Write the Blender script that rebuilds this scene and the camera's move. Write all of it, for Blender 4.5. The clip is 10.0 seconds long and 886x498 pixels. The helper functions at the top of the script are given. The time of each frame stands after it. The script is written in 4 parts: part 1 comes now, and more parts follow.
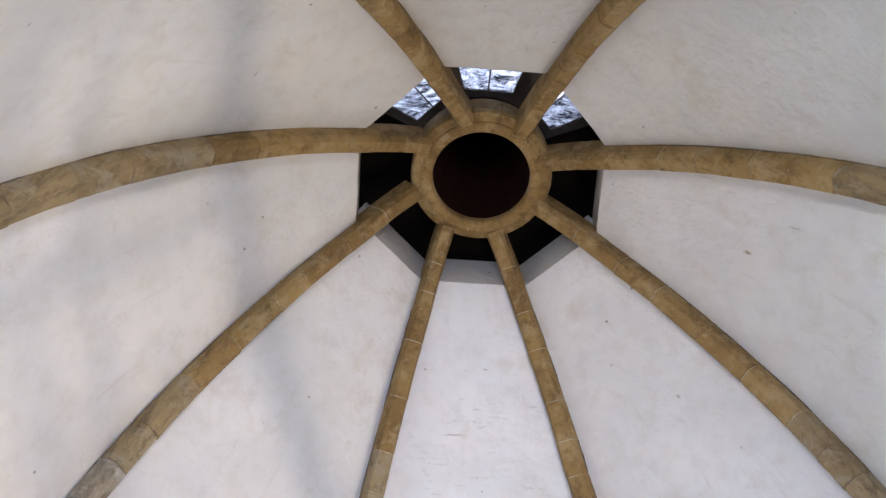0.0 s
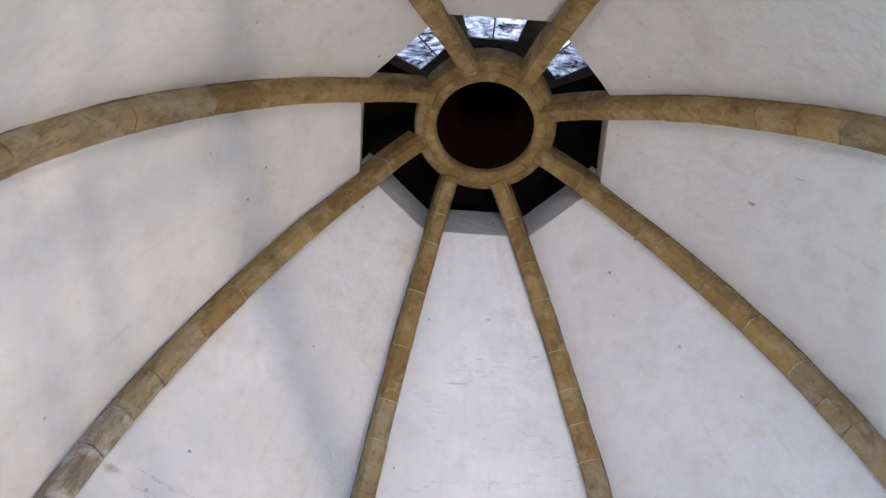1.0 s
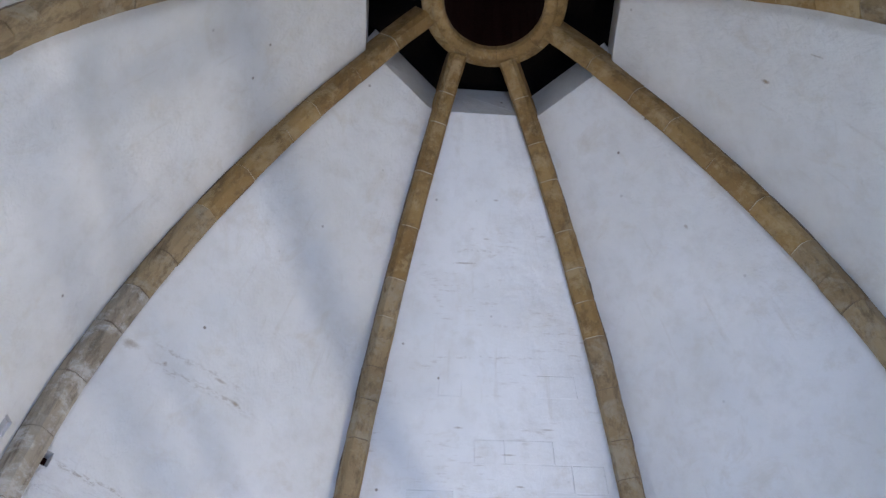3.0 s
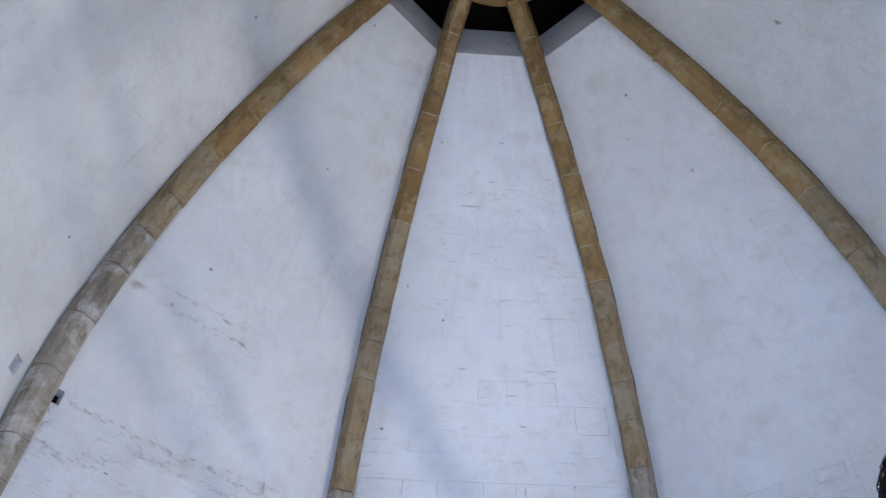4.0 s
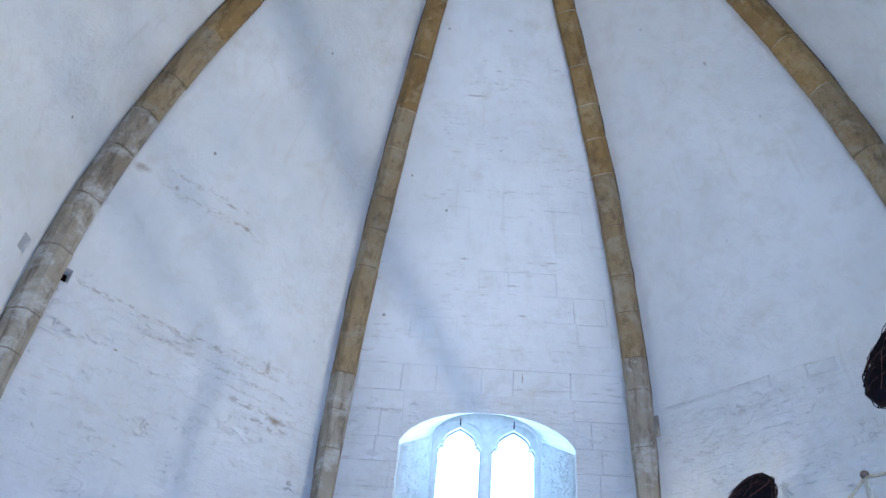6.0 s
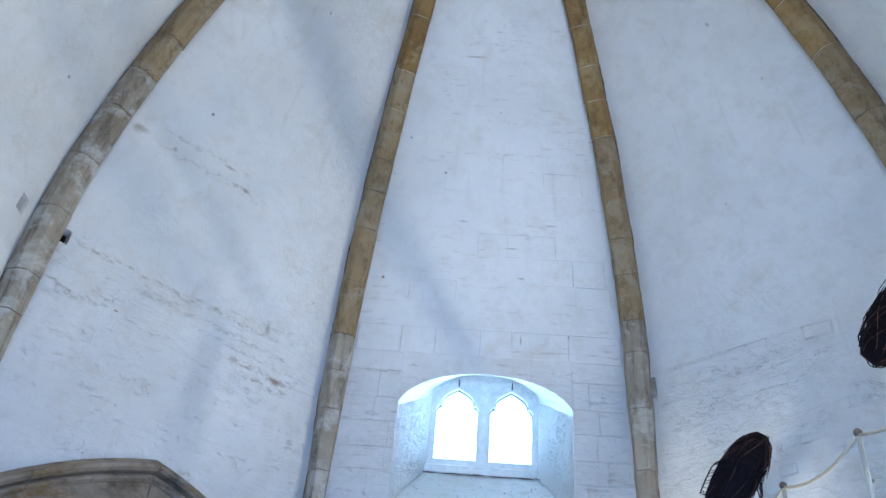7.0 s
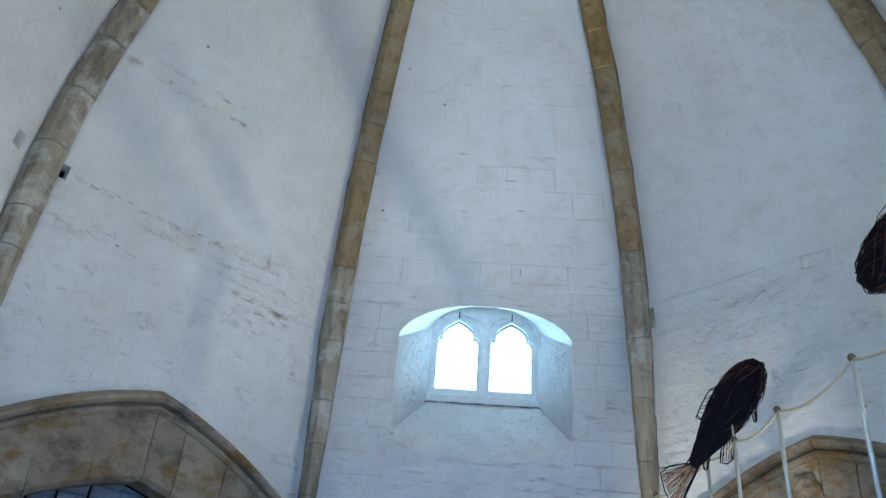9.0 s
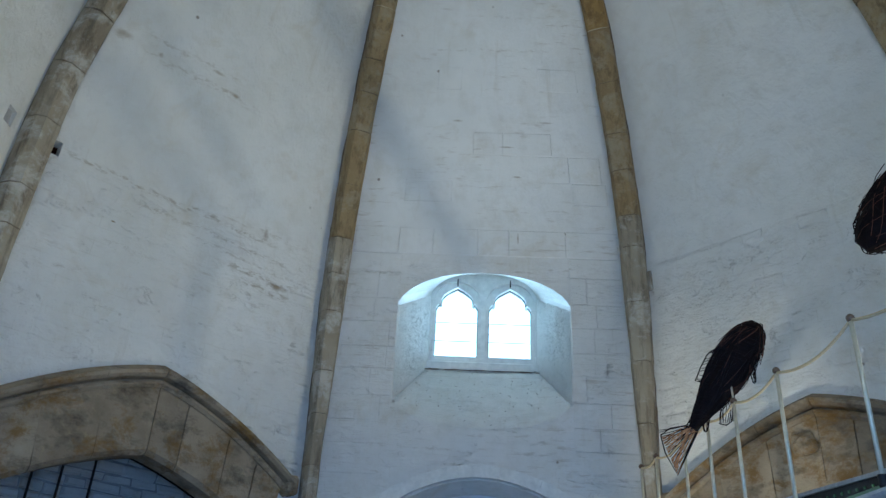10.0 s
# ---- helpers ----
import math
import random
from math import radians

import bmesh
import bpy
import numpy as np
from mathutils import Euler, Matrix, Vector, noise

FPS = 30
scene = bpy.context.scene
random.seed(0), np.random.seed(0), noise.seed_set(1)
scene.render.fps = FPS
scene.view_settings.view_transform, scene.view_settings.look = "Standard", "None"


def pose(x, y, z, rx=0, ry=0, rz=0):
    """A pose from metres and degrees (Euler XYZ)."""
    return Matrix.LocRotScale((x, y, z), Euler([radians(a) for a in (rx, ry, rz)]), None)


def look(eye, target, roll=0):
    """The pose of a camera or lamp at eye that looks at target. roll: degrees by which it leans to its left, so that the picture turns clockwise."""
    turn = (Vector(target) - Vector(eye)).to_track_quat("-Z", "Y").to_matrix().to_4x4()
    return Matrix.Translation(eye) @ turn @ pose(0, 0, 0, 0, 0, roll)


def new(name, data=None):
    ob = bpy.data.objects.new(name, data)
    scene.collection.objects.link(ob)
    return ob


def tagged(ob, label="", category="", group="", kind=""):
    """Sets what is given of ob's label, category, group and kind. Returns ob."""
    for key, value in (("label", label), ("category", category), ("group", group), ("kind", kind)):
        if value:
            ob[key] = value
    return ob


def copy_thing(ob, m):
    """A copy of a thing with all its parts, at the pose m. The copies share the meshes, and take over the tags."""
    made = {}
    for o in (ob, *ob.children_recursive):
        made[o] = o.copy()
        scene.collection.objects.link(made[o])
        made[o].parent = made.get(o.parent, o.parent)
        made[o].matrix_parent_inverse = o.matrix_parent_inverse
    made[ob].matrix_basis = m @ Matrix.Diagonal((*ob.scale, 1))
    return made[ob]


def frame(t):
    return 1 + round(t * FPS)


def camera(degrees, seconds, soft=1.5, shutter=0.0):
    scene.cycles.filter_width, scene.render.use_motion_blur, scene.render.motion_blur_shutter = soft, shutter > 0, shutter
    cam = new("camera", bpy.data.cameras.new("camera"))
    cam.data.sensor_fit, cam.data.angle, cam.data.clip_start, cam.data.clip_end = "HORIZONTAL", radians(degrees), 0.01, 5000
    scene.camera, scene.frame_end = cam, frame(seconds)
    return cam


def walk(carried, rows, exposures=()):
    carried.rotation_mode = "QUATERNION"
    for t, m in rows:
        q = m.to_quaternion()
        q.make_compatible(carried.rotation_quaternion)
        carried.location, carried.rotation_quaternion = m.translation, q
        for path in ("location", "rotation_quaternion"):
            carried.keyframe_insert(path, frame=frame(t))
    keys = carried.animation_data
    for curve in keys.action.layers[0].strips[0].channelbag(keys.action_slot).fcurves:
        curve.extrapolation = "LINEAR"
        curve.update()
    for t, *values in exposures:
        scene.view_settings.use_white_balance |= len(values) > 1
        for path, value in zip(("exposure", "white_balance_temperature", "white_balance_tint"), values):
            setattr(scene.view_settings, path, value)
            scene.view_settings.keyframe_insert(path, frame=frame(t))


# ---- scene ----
cam = camera(56.4, 10.0, soft=1.4)
# seconds, place, pitch above level, lean, heading
PATH = [
    (0.0, -0.209, -4.839, 1.681, 60.89, -1.97, 0.28),
    (0.5, -0.207, -4.842, 1.678, 59.10, -2.05, 0.28),
    (1.0, -0.205, -4.840, 1.671, 57.50, -2.26, 0.31),
    (1.5, -0.209, -4.844, 1.660, 55.68, -2.43, 0.29),
    (2.0, -0.210, -4.843, 1.654, 53.67, -2.52, 0.41),
    (2.5, -0.211, -4.837, 1.641, 51.44, -2.56, 0.57),
    (4.0, -0.212, -4.832, 1.628, 45.42, -3.05, 0.70),
    (4.5, -0.211, -4.832, 1.617, 43.41, -3.42, 0.62),
    (5.0, -0.214, -4.825, 1.607, 41.50, -3.72, 0.35),
    (5.5, -0.210, -4.825, 1.590, 39.67, -4.04, 0.10),
    (6.0, -0.209, -4.828, 1.590, 38.01, -4.25, -0.01),
    (7.5, -0.203, -4.812, 1.561, 34.37, -4.34, -0.13),
    (8.0, -0.207, -4.821, 1.559, 33.09, -4.07, 0.06),
    (8.5, -0.205, -4.816, 1.548, 32.03, -4.07, 0.02),
    (9.0, -0.204, -4.818, 1.549, 30.96, -3.97, 0.09),
    (9.5, -0.209, -4.821, 1.555, 29.89, -3.64, 0.19),
    (10.0, -0.211, -4.817, 1.566, 28.64, -2.74, 0.54),
]
EXPOSURES = [(0.0, -0.68, 6400, 21), (2.5, -1.08, 5760, 18), (4.5, -1.14, 5320, 17), (6.0, -1.06, 5150, 13), (8.0, -1.10, 5200, 7),
             (9.0, -1.47, 5420, 4), (10.0, -1.80, 5660, 1)]
walk(cam, [(t, pose(x, y, z, 90 + p, r, w)) for t, x, y, z, p, r, w in PATH], EXPOSURES)

# ---- light ----
SUN_AZ, SUN_EL = radians(197), radians(46)     # azimuth from +y clockwise, height
world = bpy.data.worlds.new("world")
scene.world = world
world.use_nodes = True
wn = world.node_tree.nodes
sky = wn.new("ShaderNodeTexSky")
sky.sky_type, sky.sun_disc = "NISHITA", False
sky.sun_elevation, sky.sun_rotation = SUN_EL, SUN_AZ
world.node_tree.links.new(sky.outputs[0], wn["Background"].inputs[0])
wn["Background"].inputs[1].default_value = 0.15


def lamp_area(name, m, w, h, watts, colour):
    d = bpy.data.lights.new(name, "AREA")
    d.shape, d.size, d.size_y, d.energy, d.color = "RECTANGLE", w, h, watts, colour
    o = new(name, d)
    o.matrix_world = m
    return o


lamp_area("sky_light_doorway", pose(0, -5.85, 1.35, 90, 0, 0), 1.9, 2.5, 800, (0.25, 0.48, 1.0))
lamp_area("sky_light_south_window", pose(0, -5.46, 6.1, 124, 0, 0), 1.3, 0.9, 270, (0.84, 0.92, 1.0))
lamp_area("sky_light_east_window", pose(5.68, 0, 6.1, 120, 0, 90), 0.9, 0.9, 410, (1.0, 0.88, 0.66))
lamp_area("sky_light_west_window", pose(-5.68, 0, 6.1, 118, 0, -90), 0.9, 0.9, 230, (0.96, 0.98, 0.80))
lamp_area("sky_light_north_window", pose(0, 6.9, 6.2, -90, 0, 0), 2.4, 2.2, 880, (0.50, 0.77, 1.0))
lamp_area("sky_light_lantern", pose(0, -1.35, 13.9, 22, 0, 0), 3.6, 1.6, 260, (0.88, 0.94, 1.0))
sun = bpy.data.lights.new("sun", "SUN")
sun.energy, sun.angle, sun.color = 4.0, radians(0.6), (1.0, 0.92, 0.80)
sun_ob = new("sun", sun)
sun_ob.matrix_world = look((math.sin(SUN_AZ) * 30, math.cos(SUN_AZ) * 30, 30 * math.tan(SUN_EL)), (0, 0, 0))

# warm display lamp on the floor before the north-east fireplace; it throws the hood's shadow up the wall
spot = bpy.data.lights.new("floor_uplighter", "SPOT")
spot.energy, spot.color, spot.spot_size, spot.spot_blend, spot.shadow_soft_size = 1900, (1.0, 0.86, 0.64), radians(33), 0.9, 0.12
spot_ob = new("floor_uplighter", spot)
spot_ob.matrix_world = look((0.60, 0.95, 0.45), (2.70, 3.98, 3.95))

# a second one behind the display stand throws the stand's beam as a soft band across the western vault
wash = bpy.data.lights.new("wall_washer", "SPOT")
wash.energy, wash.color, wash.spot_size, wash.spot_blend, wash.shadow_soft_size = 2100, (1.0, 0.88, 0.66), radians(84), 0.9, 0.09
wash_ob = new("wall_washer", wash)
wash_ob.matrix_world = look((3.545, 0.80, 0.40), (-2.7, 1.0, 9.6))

# ---- materials ----


class Mat:
    """A short way to wire node materials."""

    def __init__(self, name, rough=0.8, metal=0.0):
        self.m = bpy.data.materials.new(name)
        self.m.use_nodes = True
        self.t = self.m.node_tree
        self.b = self.t.nodes["Principled BSDF"]
        self.b.inputs["Roughness"].default_value = rough
        self.b.inputs["Metallic"].default_value = metal

    def node(self, kind, **sets):
        n = self.t.nodes.new(kind)
        for k, v in sets.items():
            if k in n.inputs:
                self.put(n.inputs[k], v)
        return n

    def put(self, sock, v):
        if isinstance(v, bpy.types.NodeSocket):
            self.t.links.new(v, sock)
        else:
            sock.default_value = v

    def coords(self, kind="Object", scale=(1, 1, 1)):
        c = self.t.nodes.new("ShaderNodeTexCoord")
        mp = self.node("ShaderNodeMapping", Vector=c.outputs[kind], Scale=scale)
        return mp.outputs[0]

    def noise(self, vec, scale, detail=4.0, rough=0.55, dist=0.0):
        n = self.node("ShaderNodeTexNoise", Vector=vec, Scale=scale, Detail=detail, Roughness=rough, Distortion=dist)
        return n.outputs[0]

    def ramp(self, fac, lo, hi, a=0.0, b=1.0):
        n = self.node("ShaderNodeMapRange", Value=fac)
        n.clamp = True
        for i, v in ((1, lo), (2, hi), (3, a), (4, b)):
            n.inputs[i].default_value = v
        return n.outputs[0]

    def mix(self, fac, a, b):
        n = self.t.nodes.new("ShaderNodeMix")
        n.data_type = "RGBA"
        self.put(n.inputs[0], fac)
        for i, v in ((6, a), (7, b)):
            self.put(n.inputs[i], v if isinstance(v, bpy.types.NodeSocket) else (*v, 1.0))
        return n.outputs[2]

    def math(self, op, a, b=0.0):
        n = self.t.nodes.new("ShaderNodeMath")
        n.operation = op
        self.put(n.inputs[0], a)
        self.put(n.inputs[1], b)
        return n.outputs[0]

    def split(self, vec):
        return self.node("ShaderNodeSeparateXYZ", Vector=vec).outputs

    def bump(self, height, strength, dist, normal=None):
        n = self.node("ShaderNodeBump", Height=height, Strength=strength, Distance=dist)
        if normal is not None:
            self.put(n.inputs["Normal"], normal)
        return n.outputs[0]

    def done(self, colour, normal=None, rough=None):
        c = colour if isinstance(colour, bpy.types.NodeSocket) else (*colour, 1.0)
        self.put(self.b.inputs["Base Color"], c)
        if normal is not None:
            self.put(self.b.inputs["Normal"], normal)
        if rough is not None:
            self.put(self.b.inputs["Roughness"], rough)
        return self.m


def limewash(name, coursed=0.0, streaks=0.0, top=6.5, band=(4.9, 6.6), spots=(), rows=(), rough=0.35, grain=0.85):
    """White limewash on stone; the wall's own coordinates are metres along it and up."""
    k = Mat(name, rough)
    uv = k.coords("UV")
    z = k.split(uv)[1]
    oc = k.coords("Object")
    big, fine = k.noise(oc, 0.55, 5, 0.6), k.noise(oc, 4.0, 6, 0.65)
    col = k.mix(k.ramp(big, 0.36, 0.70), (0.83, 0.81, 0.765), (0.70, 0.685, 0.64))
    col = k.mix(k.math("MULTIPLY", k.ramp(fine, 0.48, 0.75), 0.45), col, (0.62, 0.58, 0.50))
    col = k.mix(k.math("MULTIPLY", k.ramp(k.noise(oc, 1.6, 6, 0.7, 0.6), 0.56, 0.70), 0.30), col, (0.55, 0.47, 0.33))
    low = k.ramp(k.math("ADD", z, k.math("MULTIPLY", big, 0.35)), top - 0.10, top + 0.30, 1.0, 0.0)
    # specks of bare stone
    v = k.node("ShaderNodeTexVoronoi", Vector=oc, Scale=2.6)
    speck = k.math("MULTIPLY", k.ramp(v.outputs[0], 0.03, 0.07, 1.0, 0.0), k.ramp(k.noise(oc, 0.9, 2), 0.46, 0.58))
    col = k.mix(k.math("MULTIPLY", speck, 0.8), col, (0.16, 0.11, 0.06))
    # yellow-brown drips running down
    drip = k.noise(k.coords("UV", (5.5, 0.7, 1)), 1.0, 5, 0.65)
    col = k.mix(k.math("MULTIPLY", k.ramp(drip, 0.62, 0.82), 0.3), col, (0.42, 0.33, 0.19))
    lump = k.bump(k.noise(oc, 2.2, 5, 0.62, 0.3), 0.88 * grain, 0.06)
    lump = k.bump(k.noise(k.coords("Object", (13, 13, 10)), 1.0, 6, 0.72, 0.5), grain, 0.02, lump)
    if coursed:
        warp = k.node("ShaderNodeMix", Factor=0.06)
        warp.data_type = "VECTOR"
        nv = k.node("ShaderNodeTexNoise", Vector=uv, Scale=1.7, Detail=4.0)
        k.put(warp.inputs[4], uv)
        k.put(warp.inputs[5], nv.outputs[1])
        br = k.node("ShaderNodeTexBrick", Vector=warp.outputs[1], Scale=1.0)
        br.inputs["Mortar Size"].default_value = 0.008
        br.inputs["Mortar Smooth"].default_value = 0.9
        br.inputs["Brick Width"].default_value, br.inputs["Row Height"].default_value = 0.46, 0.155
        rag = k.ramp(k.noise(uv, 2.6, 4), 0.50, 0.66)
        cut = k.math("MULTIPLY", k.math("MULTIPLY", br.outputs[1], low), rag)
        lump = k.bump(k.math("MULTIPLY", k.noise(k.coords("UV", (3.6, 10, 1)), 1.0, 7, 0.70, 0.3), low), coursed, 0.07, lump)
        lump = k.bump(k.math("MULTIPLY", cut, -1.0), coursed * 0.45, 0.02, lump)
        col = k.mix(k.math("MULTIPLY", cut, 0.16), col, (0.34, 0.27, 0.17))
        ridge = k.math("ABSOLUTE", k.math("SUBTRACT", k.noise(k.coords("UV", (2.2, 4.6, 1)), 1.0, 5, 0.6, 0.8), 0.5))
        crack = k.math("MULTIPLY", k.ramp(ridge, 0.002, 0.010, 1.0, 0.0), k.ramp(k.noise(k.coords("UV", (2.1, 3.3, 1)), 1.0, 4, 0.7), 0.52, 0.60))
        crack = k.math("MULTIPLY", crack, low)
        lump = k.bump(k.math("MULTIPLY", crack, -1.0), 0.8, 0.02, lump)
        col = k.mix(k.math("MULTIPLY", crack, 0.27), col, (0.24, 0.20, 0.15))
        if streaks:
            reach = k.math("MULTIPLY", k.ramp(z, band[0], band[0] + 0.6), k.ramp(z, band[1] - 0.15, band[1], 1.0, 0.0))
            st = k.ramp(k.noise(k.coords("UV", (2.6, 17, 1)), 1.0, 5, 0.65), 0.555, 0.66)
            dirt = k.math("MULTIPLY", k.math("MULTIPLY", st, reach), k.ramp(k.noise(uv, 1.1, 3), 0.50, 0.60))
            col = k.mix(k.math("MULTIPLY", dirt, streaks), col, (0.28, 0.18, 0.075))
    if rows:
        # ragged brown stains along single courses
        x = k.split(uv)[0]
        wander = k.math("MULTIPLY", k.math("SUBTRACT", k.noise(k.coords("UV", (1.3, 0.3, 1)), 1.0, 5, 0.6), 0.5), 0.22)
        lift = k.math("ADD", z, wander)
        torn = k.ramp(k.noise(k.coords("UV", (8.0, 21, 1)), 1.0, 6, 0.72, 0.4), 0.48, 0.60)
        thick = k.math("MULTIPLY", k.noise(k.coords("UV", (9, 16, 1)), 1.0, 4, 0.7), 0.05)
        for v0, u0, u1, half, amount in rows:
            away = k.math("ADD", k.math("ABSOLUTE", k.math("SUBTRACT", lift, v0)), thick)
            ends = k.math("MULTIPLY", k.ramp(x, u0 - 0.15, u0 + 0.15), k.ramp(x, u1 - 0.15, u1 + 0.15, 1.0, 0.0))
            m = k.math("MULTIPLY", k.math("MULTIPLY", k.ramp(away, half * 0.5 + 0.02, half + 0.035, 1.0, 0.0), torn), ends)
            col = k.mix(k.math("MULTIPLY", m, 0.68 * amount), col, (0.28, 0.20, 0.10))
    for su, sv, ru, rv, amount in spots:
        # a stain of its own shape: an uneven blot round (su, sv)
        x, y = k.split(uv)[0], z
        dx = k.math("DIVIDE", k.math("SUBTRACT", x, su), ru)
        dy = k.math("DIVIDE", k.math("SUBTRACT", y, sv), rv)
        d = k.math("SQRT", k.math("ADD", k.math("MULTIPLY", dx, dx), k.math("MULTIPLY", dy, dy)))
        d = k.math("ADD", d, k.math("MULTIPLY", k.noise(uv, 0.5 / min(ru, rv) + 6, 4, 0.7), 1.6))
        col = k.mix(k.math("MULTIPLY", k.ramp(d, 1.0, 1.7, 1.0, 0.0), amount), col, (0.27, 0.18, 0.08))
    return k.done(col, lump)


def rib_stone(name, a, b, dirt, grain=(9, 9, 2.2), rust=None):
    """Bare honey-coloured freestone, each block its own shade."""
    k = Mat(name, 0.85)
    oc = k.coords("Object")
    inf = k.t.nodes.new("ShaderNodeObjectInfo").outputs["Random"]
    col = k.mix(k.ramp(k.math("ADD", k.math("MULTIPLY", inf, 0.3), k.math("MULTIPLY", k.noise(oc, 2.3, 5), 0.9)), 0.30, 0.90), a, b)
    col = k.mix(k.math("MULTIPLY", k.ramp(k.noise(k.coords("Object", grain), 1.0, 6, 0.7), 0.48, 0.68), 0.8), col, dirt)
    if rust:
        col = k.mix(k.math("MULTIPLY", k.ramp(k.noise(k.coords("Object", (2.6, 2.6, 3.2)), 1.0, 9, 0.74, 0.25), 0.50, 0.62), 0.85), col, rust)
    col = k.mix(k.math("MULTIPLY", k.ramp(k.noise(oc, 14, 5, 0.7), 0.55, 0.75), 0.4), col, (0.42, 0.33, 0.18))
    n = k.bump(k.noise(oc, 9, 6, 0.7), 0.8, 0.03)
    n = k.bump(k.noise(oc, 45, 3, 0.6), 0.35, 0.006, n)
    return k.done(col, n)


def plain(name, colour, rough=0.6, metal=0.0, grain=20.0, amount=0.25, bump=0.2, gloss=0.5):
    k = Mat(name, rough, metal)
    k.b.inputs["Specular IOR Level"].default_value = gloss
    oc = k.coords("Object")
    n1 = k.noise(oc, grain, 5, 0.65)
    dark = tuple(c * (1 - amount) for c in colour)
    lite = tuple(min(1, c * (1 + amount)) for c in colour)
    return k.done(k.mix(k.ramp(n1, 0.3, 0.7), dark, lite), k.bump(n1, bump, 0.01))


M_WALL = limewash("limewash_smooth")
M_WALL_E = limewash("limewash_east", spots=[(2.14, 10.67, 0.05, 0.09, 0.8), (2.9, 10.15, 0.02, 0.12, 0.5)])
M_WALL_SW = limewash("limewash_southwest", spots=[(2.24, 10.29, 0.08, 0.02, 0.6)])
M_WALL_N = limewash("limewash_ashlar", 0.7, 0.33, 6.5, (3.0, 11.5), rough=0.27, grain=0.30, rows=[
    (4.15, 0.5, 3.4, 0.015, 0.3), (6.36, 0.2, 0.85, 0.03, 0.55), (6.5, 2.75, 3.4, 0.025, 0.5), (7.3, 2.0, 3.3, 0.012, 0.4),
    (9.5, 1.0, 3.0, 0.012, 0.45), (9.95, 1.6, 2.6, 0.012, 0.4), (11.0, 1.3, 2.3, 0.012, 0.4)], spots=[
    (2.29, 11.77, 0.11, 0.02, 0.5), (1.99, 11.2, 0.1, 0.015, 0.45), (1.5, 10.84, 0.32, 0.02, 0.55), (1.53, 8.53, 0.1, 0.02, 0.5),
    (2.9, 8.53, 0.15, 0.016, 0.5), (2.29, 8.07, 0.14, 0.016, 0.5), (2.44, 7.77, 0.08, 0.02, 0.6), (2.44, 6.88, 0.016, 0.09, 0.7)])
M_WALL_NW = limewash("limewash_coursed_stained", 0.55, 0.25, rows=[
    (6.36, 0.35, 3.05, 0.035, 0.8), (6.17, 1.3, 3.3, 0.03, 0.65), (6.03, 1.9, 3.4, 0.025, 0.5), (5.90, 2.5, 3.45, 0.05, 0.9), (5.77, 2.7, 3.4, 0.05, 0.9),
    (5.62, 1.05, 1.7, 0.02, 0.5), (6.48, 2.75, 3.45, 0.03, 0.6), (7.88, 0.75, 2.3, 0.05, 0.6), (8.09, 0.7, 2.0, 0.04, 0.5), (5.16, 0.3, 0.9, 0.02, 0.5)], spots=[
    (0.42, 7.92, 0.14, 0.08, 0.6), (2.0, 7.92, 0.1, 0.04, 0.6), (1.69, 8.07, 0.12, 0.03, 0.5), (0.92, 7.92, 0.05, 0.04, 0.6),
    (2.92, 6.45, 0.06, 0.09, 0.6), (3.2, 5.85, 0.18, 0.07, 0.7), (1.08, 5.85, 0.04, 0.014, 0.95)])
M_WALL_NE = limewash("limewash_coursed_rough", 0.62, spots=[(2.55, 10.5, 0.04, 0.05, 0.5)])
M_RIB = rib_stone("honey_freestone", (0.215, 0.122, 0.034), (0.365, 0.232, 0.080), (0.105, 0.060, 0.020), (6, 6, 2.0), (0.42, 0.30, 0.14))
M_RIB_MID = rib_stone("brown_freestone", (0.230, 0.152, 0.066), (0.365, 0.268, 0.140), (0.105, 0.066, 0.030), (9, 9, 1.8), (0.36, 0.30, 0.20))
M_RIB_LOW = rib_stone("grey_freestone", (0.255, 0.205, 0.138), (0.420, 0.365, 0.275), (0.100, 0.072, 0.044), (10, 10, 1.6), (0.52, 0.485, 0.42))
M_ARCH = rib_stone("hearth_stone", (0.160, 0.116, 0.070), (0.400, 0.330, 0.240), (0.038, 0.026, 0.014), (3, 3, 5), (0.185, 0.098, 0.018))
M_MORTAR = plain("lime_mortar", (0.56, 0.48, 0.34), 0.9)
M_JOINT = plain("weathered_joint", (0.16, 0.115, 0.07), 0.95)
M_SEAM = plain("seam_dirt_and_shade", (0.16, 0.12, 0.08), 0.95, grain=9, amount=0.6, bump=0.6)
M_NEAR_BLACK = plain("near_black", (0.008, 0.006, 0.005), 0.9, gloss=0.05)
M_FLUE = plain("near_black_brown", (0.020, 0.006, 0.004), 0.9, gloss=0.05)
M_PALE = plain("limewashed_freestone", (0.74, 0.73, 0.69), 0.7, grain=9, amount=0.14, bump=0.5)
M_LIP = plain("grey_limewash", (0.40, 0.385, 0.37), 0.8, grain=7, amount=0.2, bump=0.4)
M_FLOOR = plain("floor_flagstone", (0.30, 0.28, 0.25), 0.7, grain=4, amount=0.25)
M_HEARTH = limewash("hearth_limewash", 0.9)
M_IRON = plain("black_iron", (0.012, 0.011, 0.011), 0.6, 0.0, gloss=0.2)


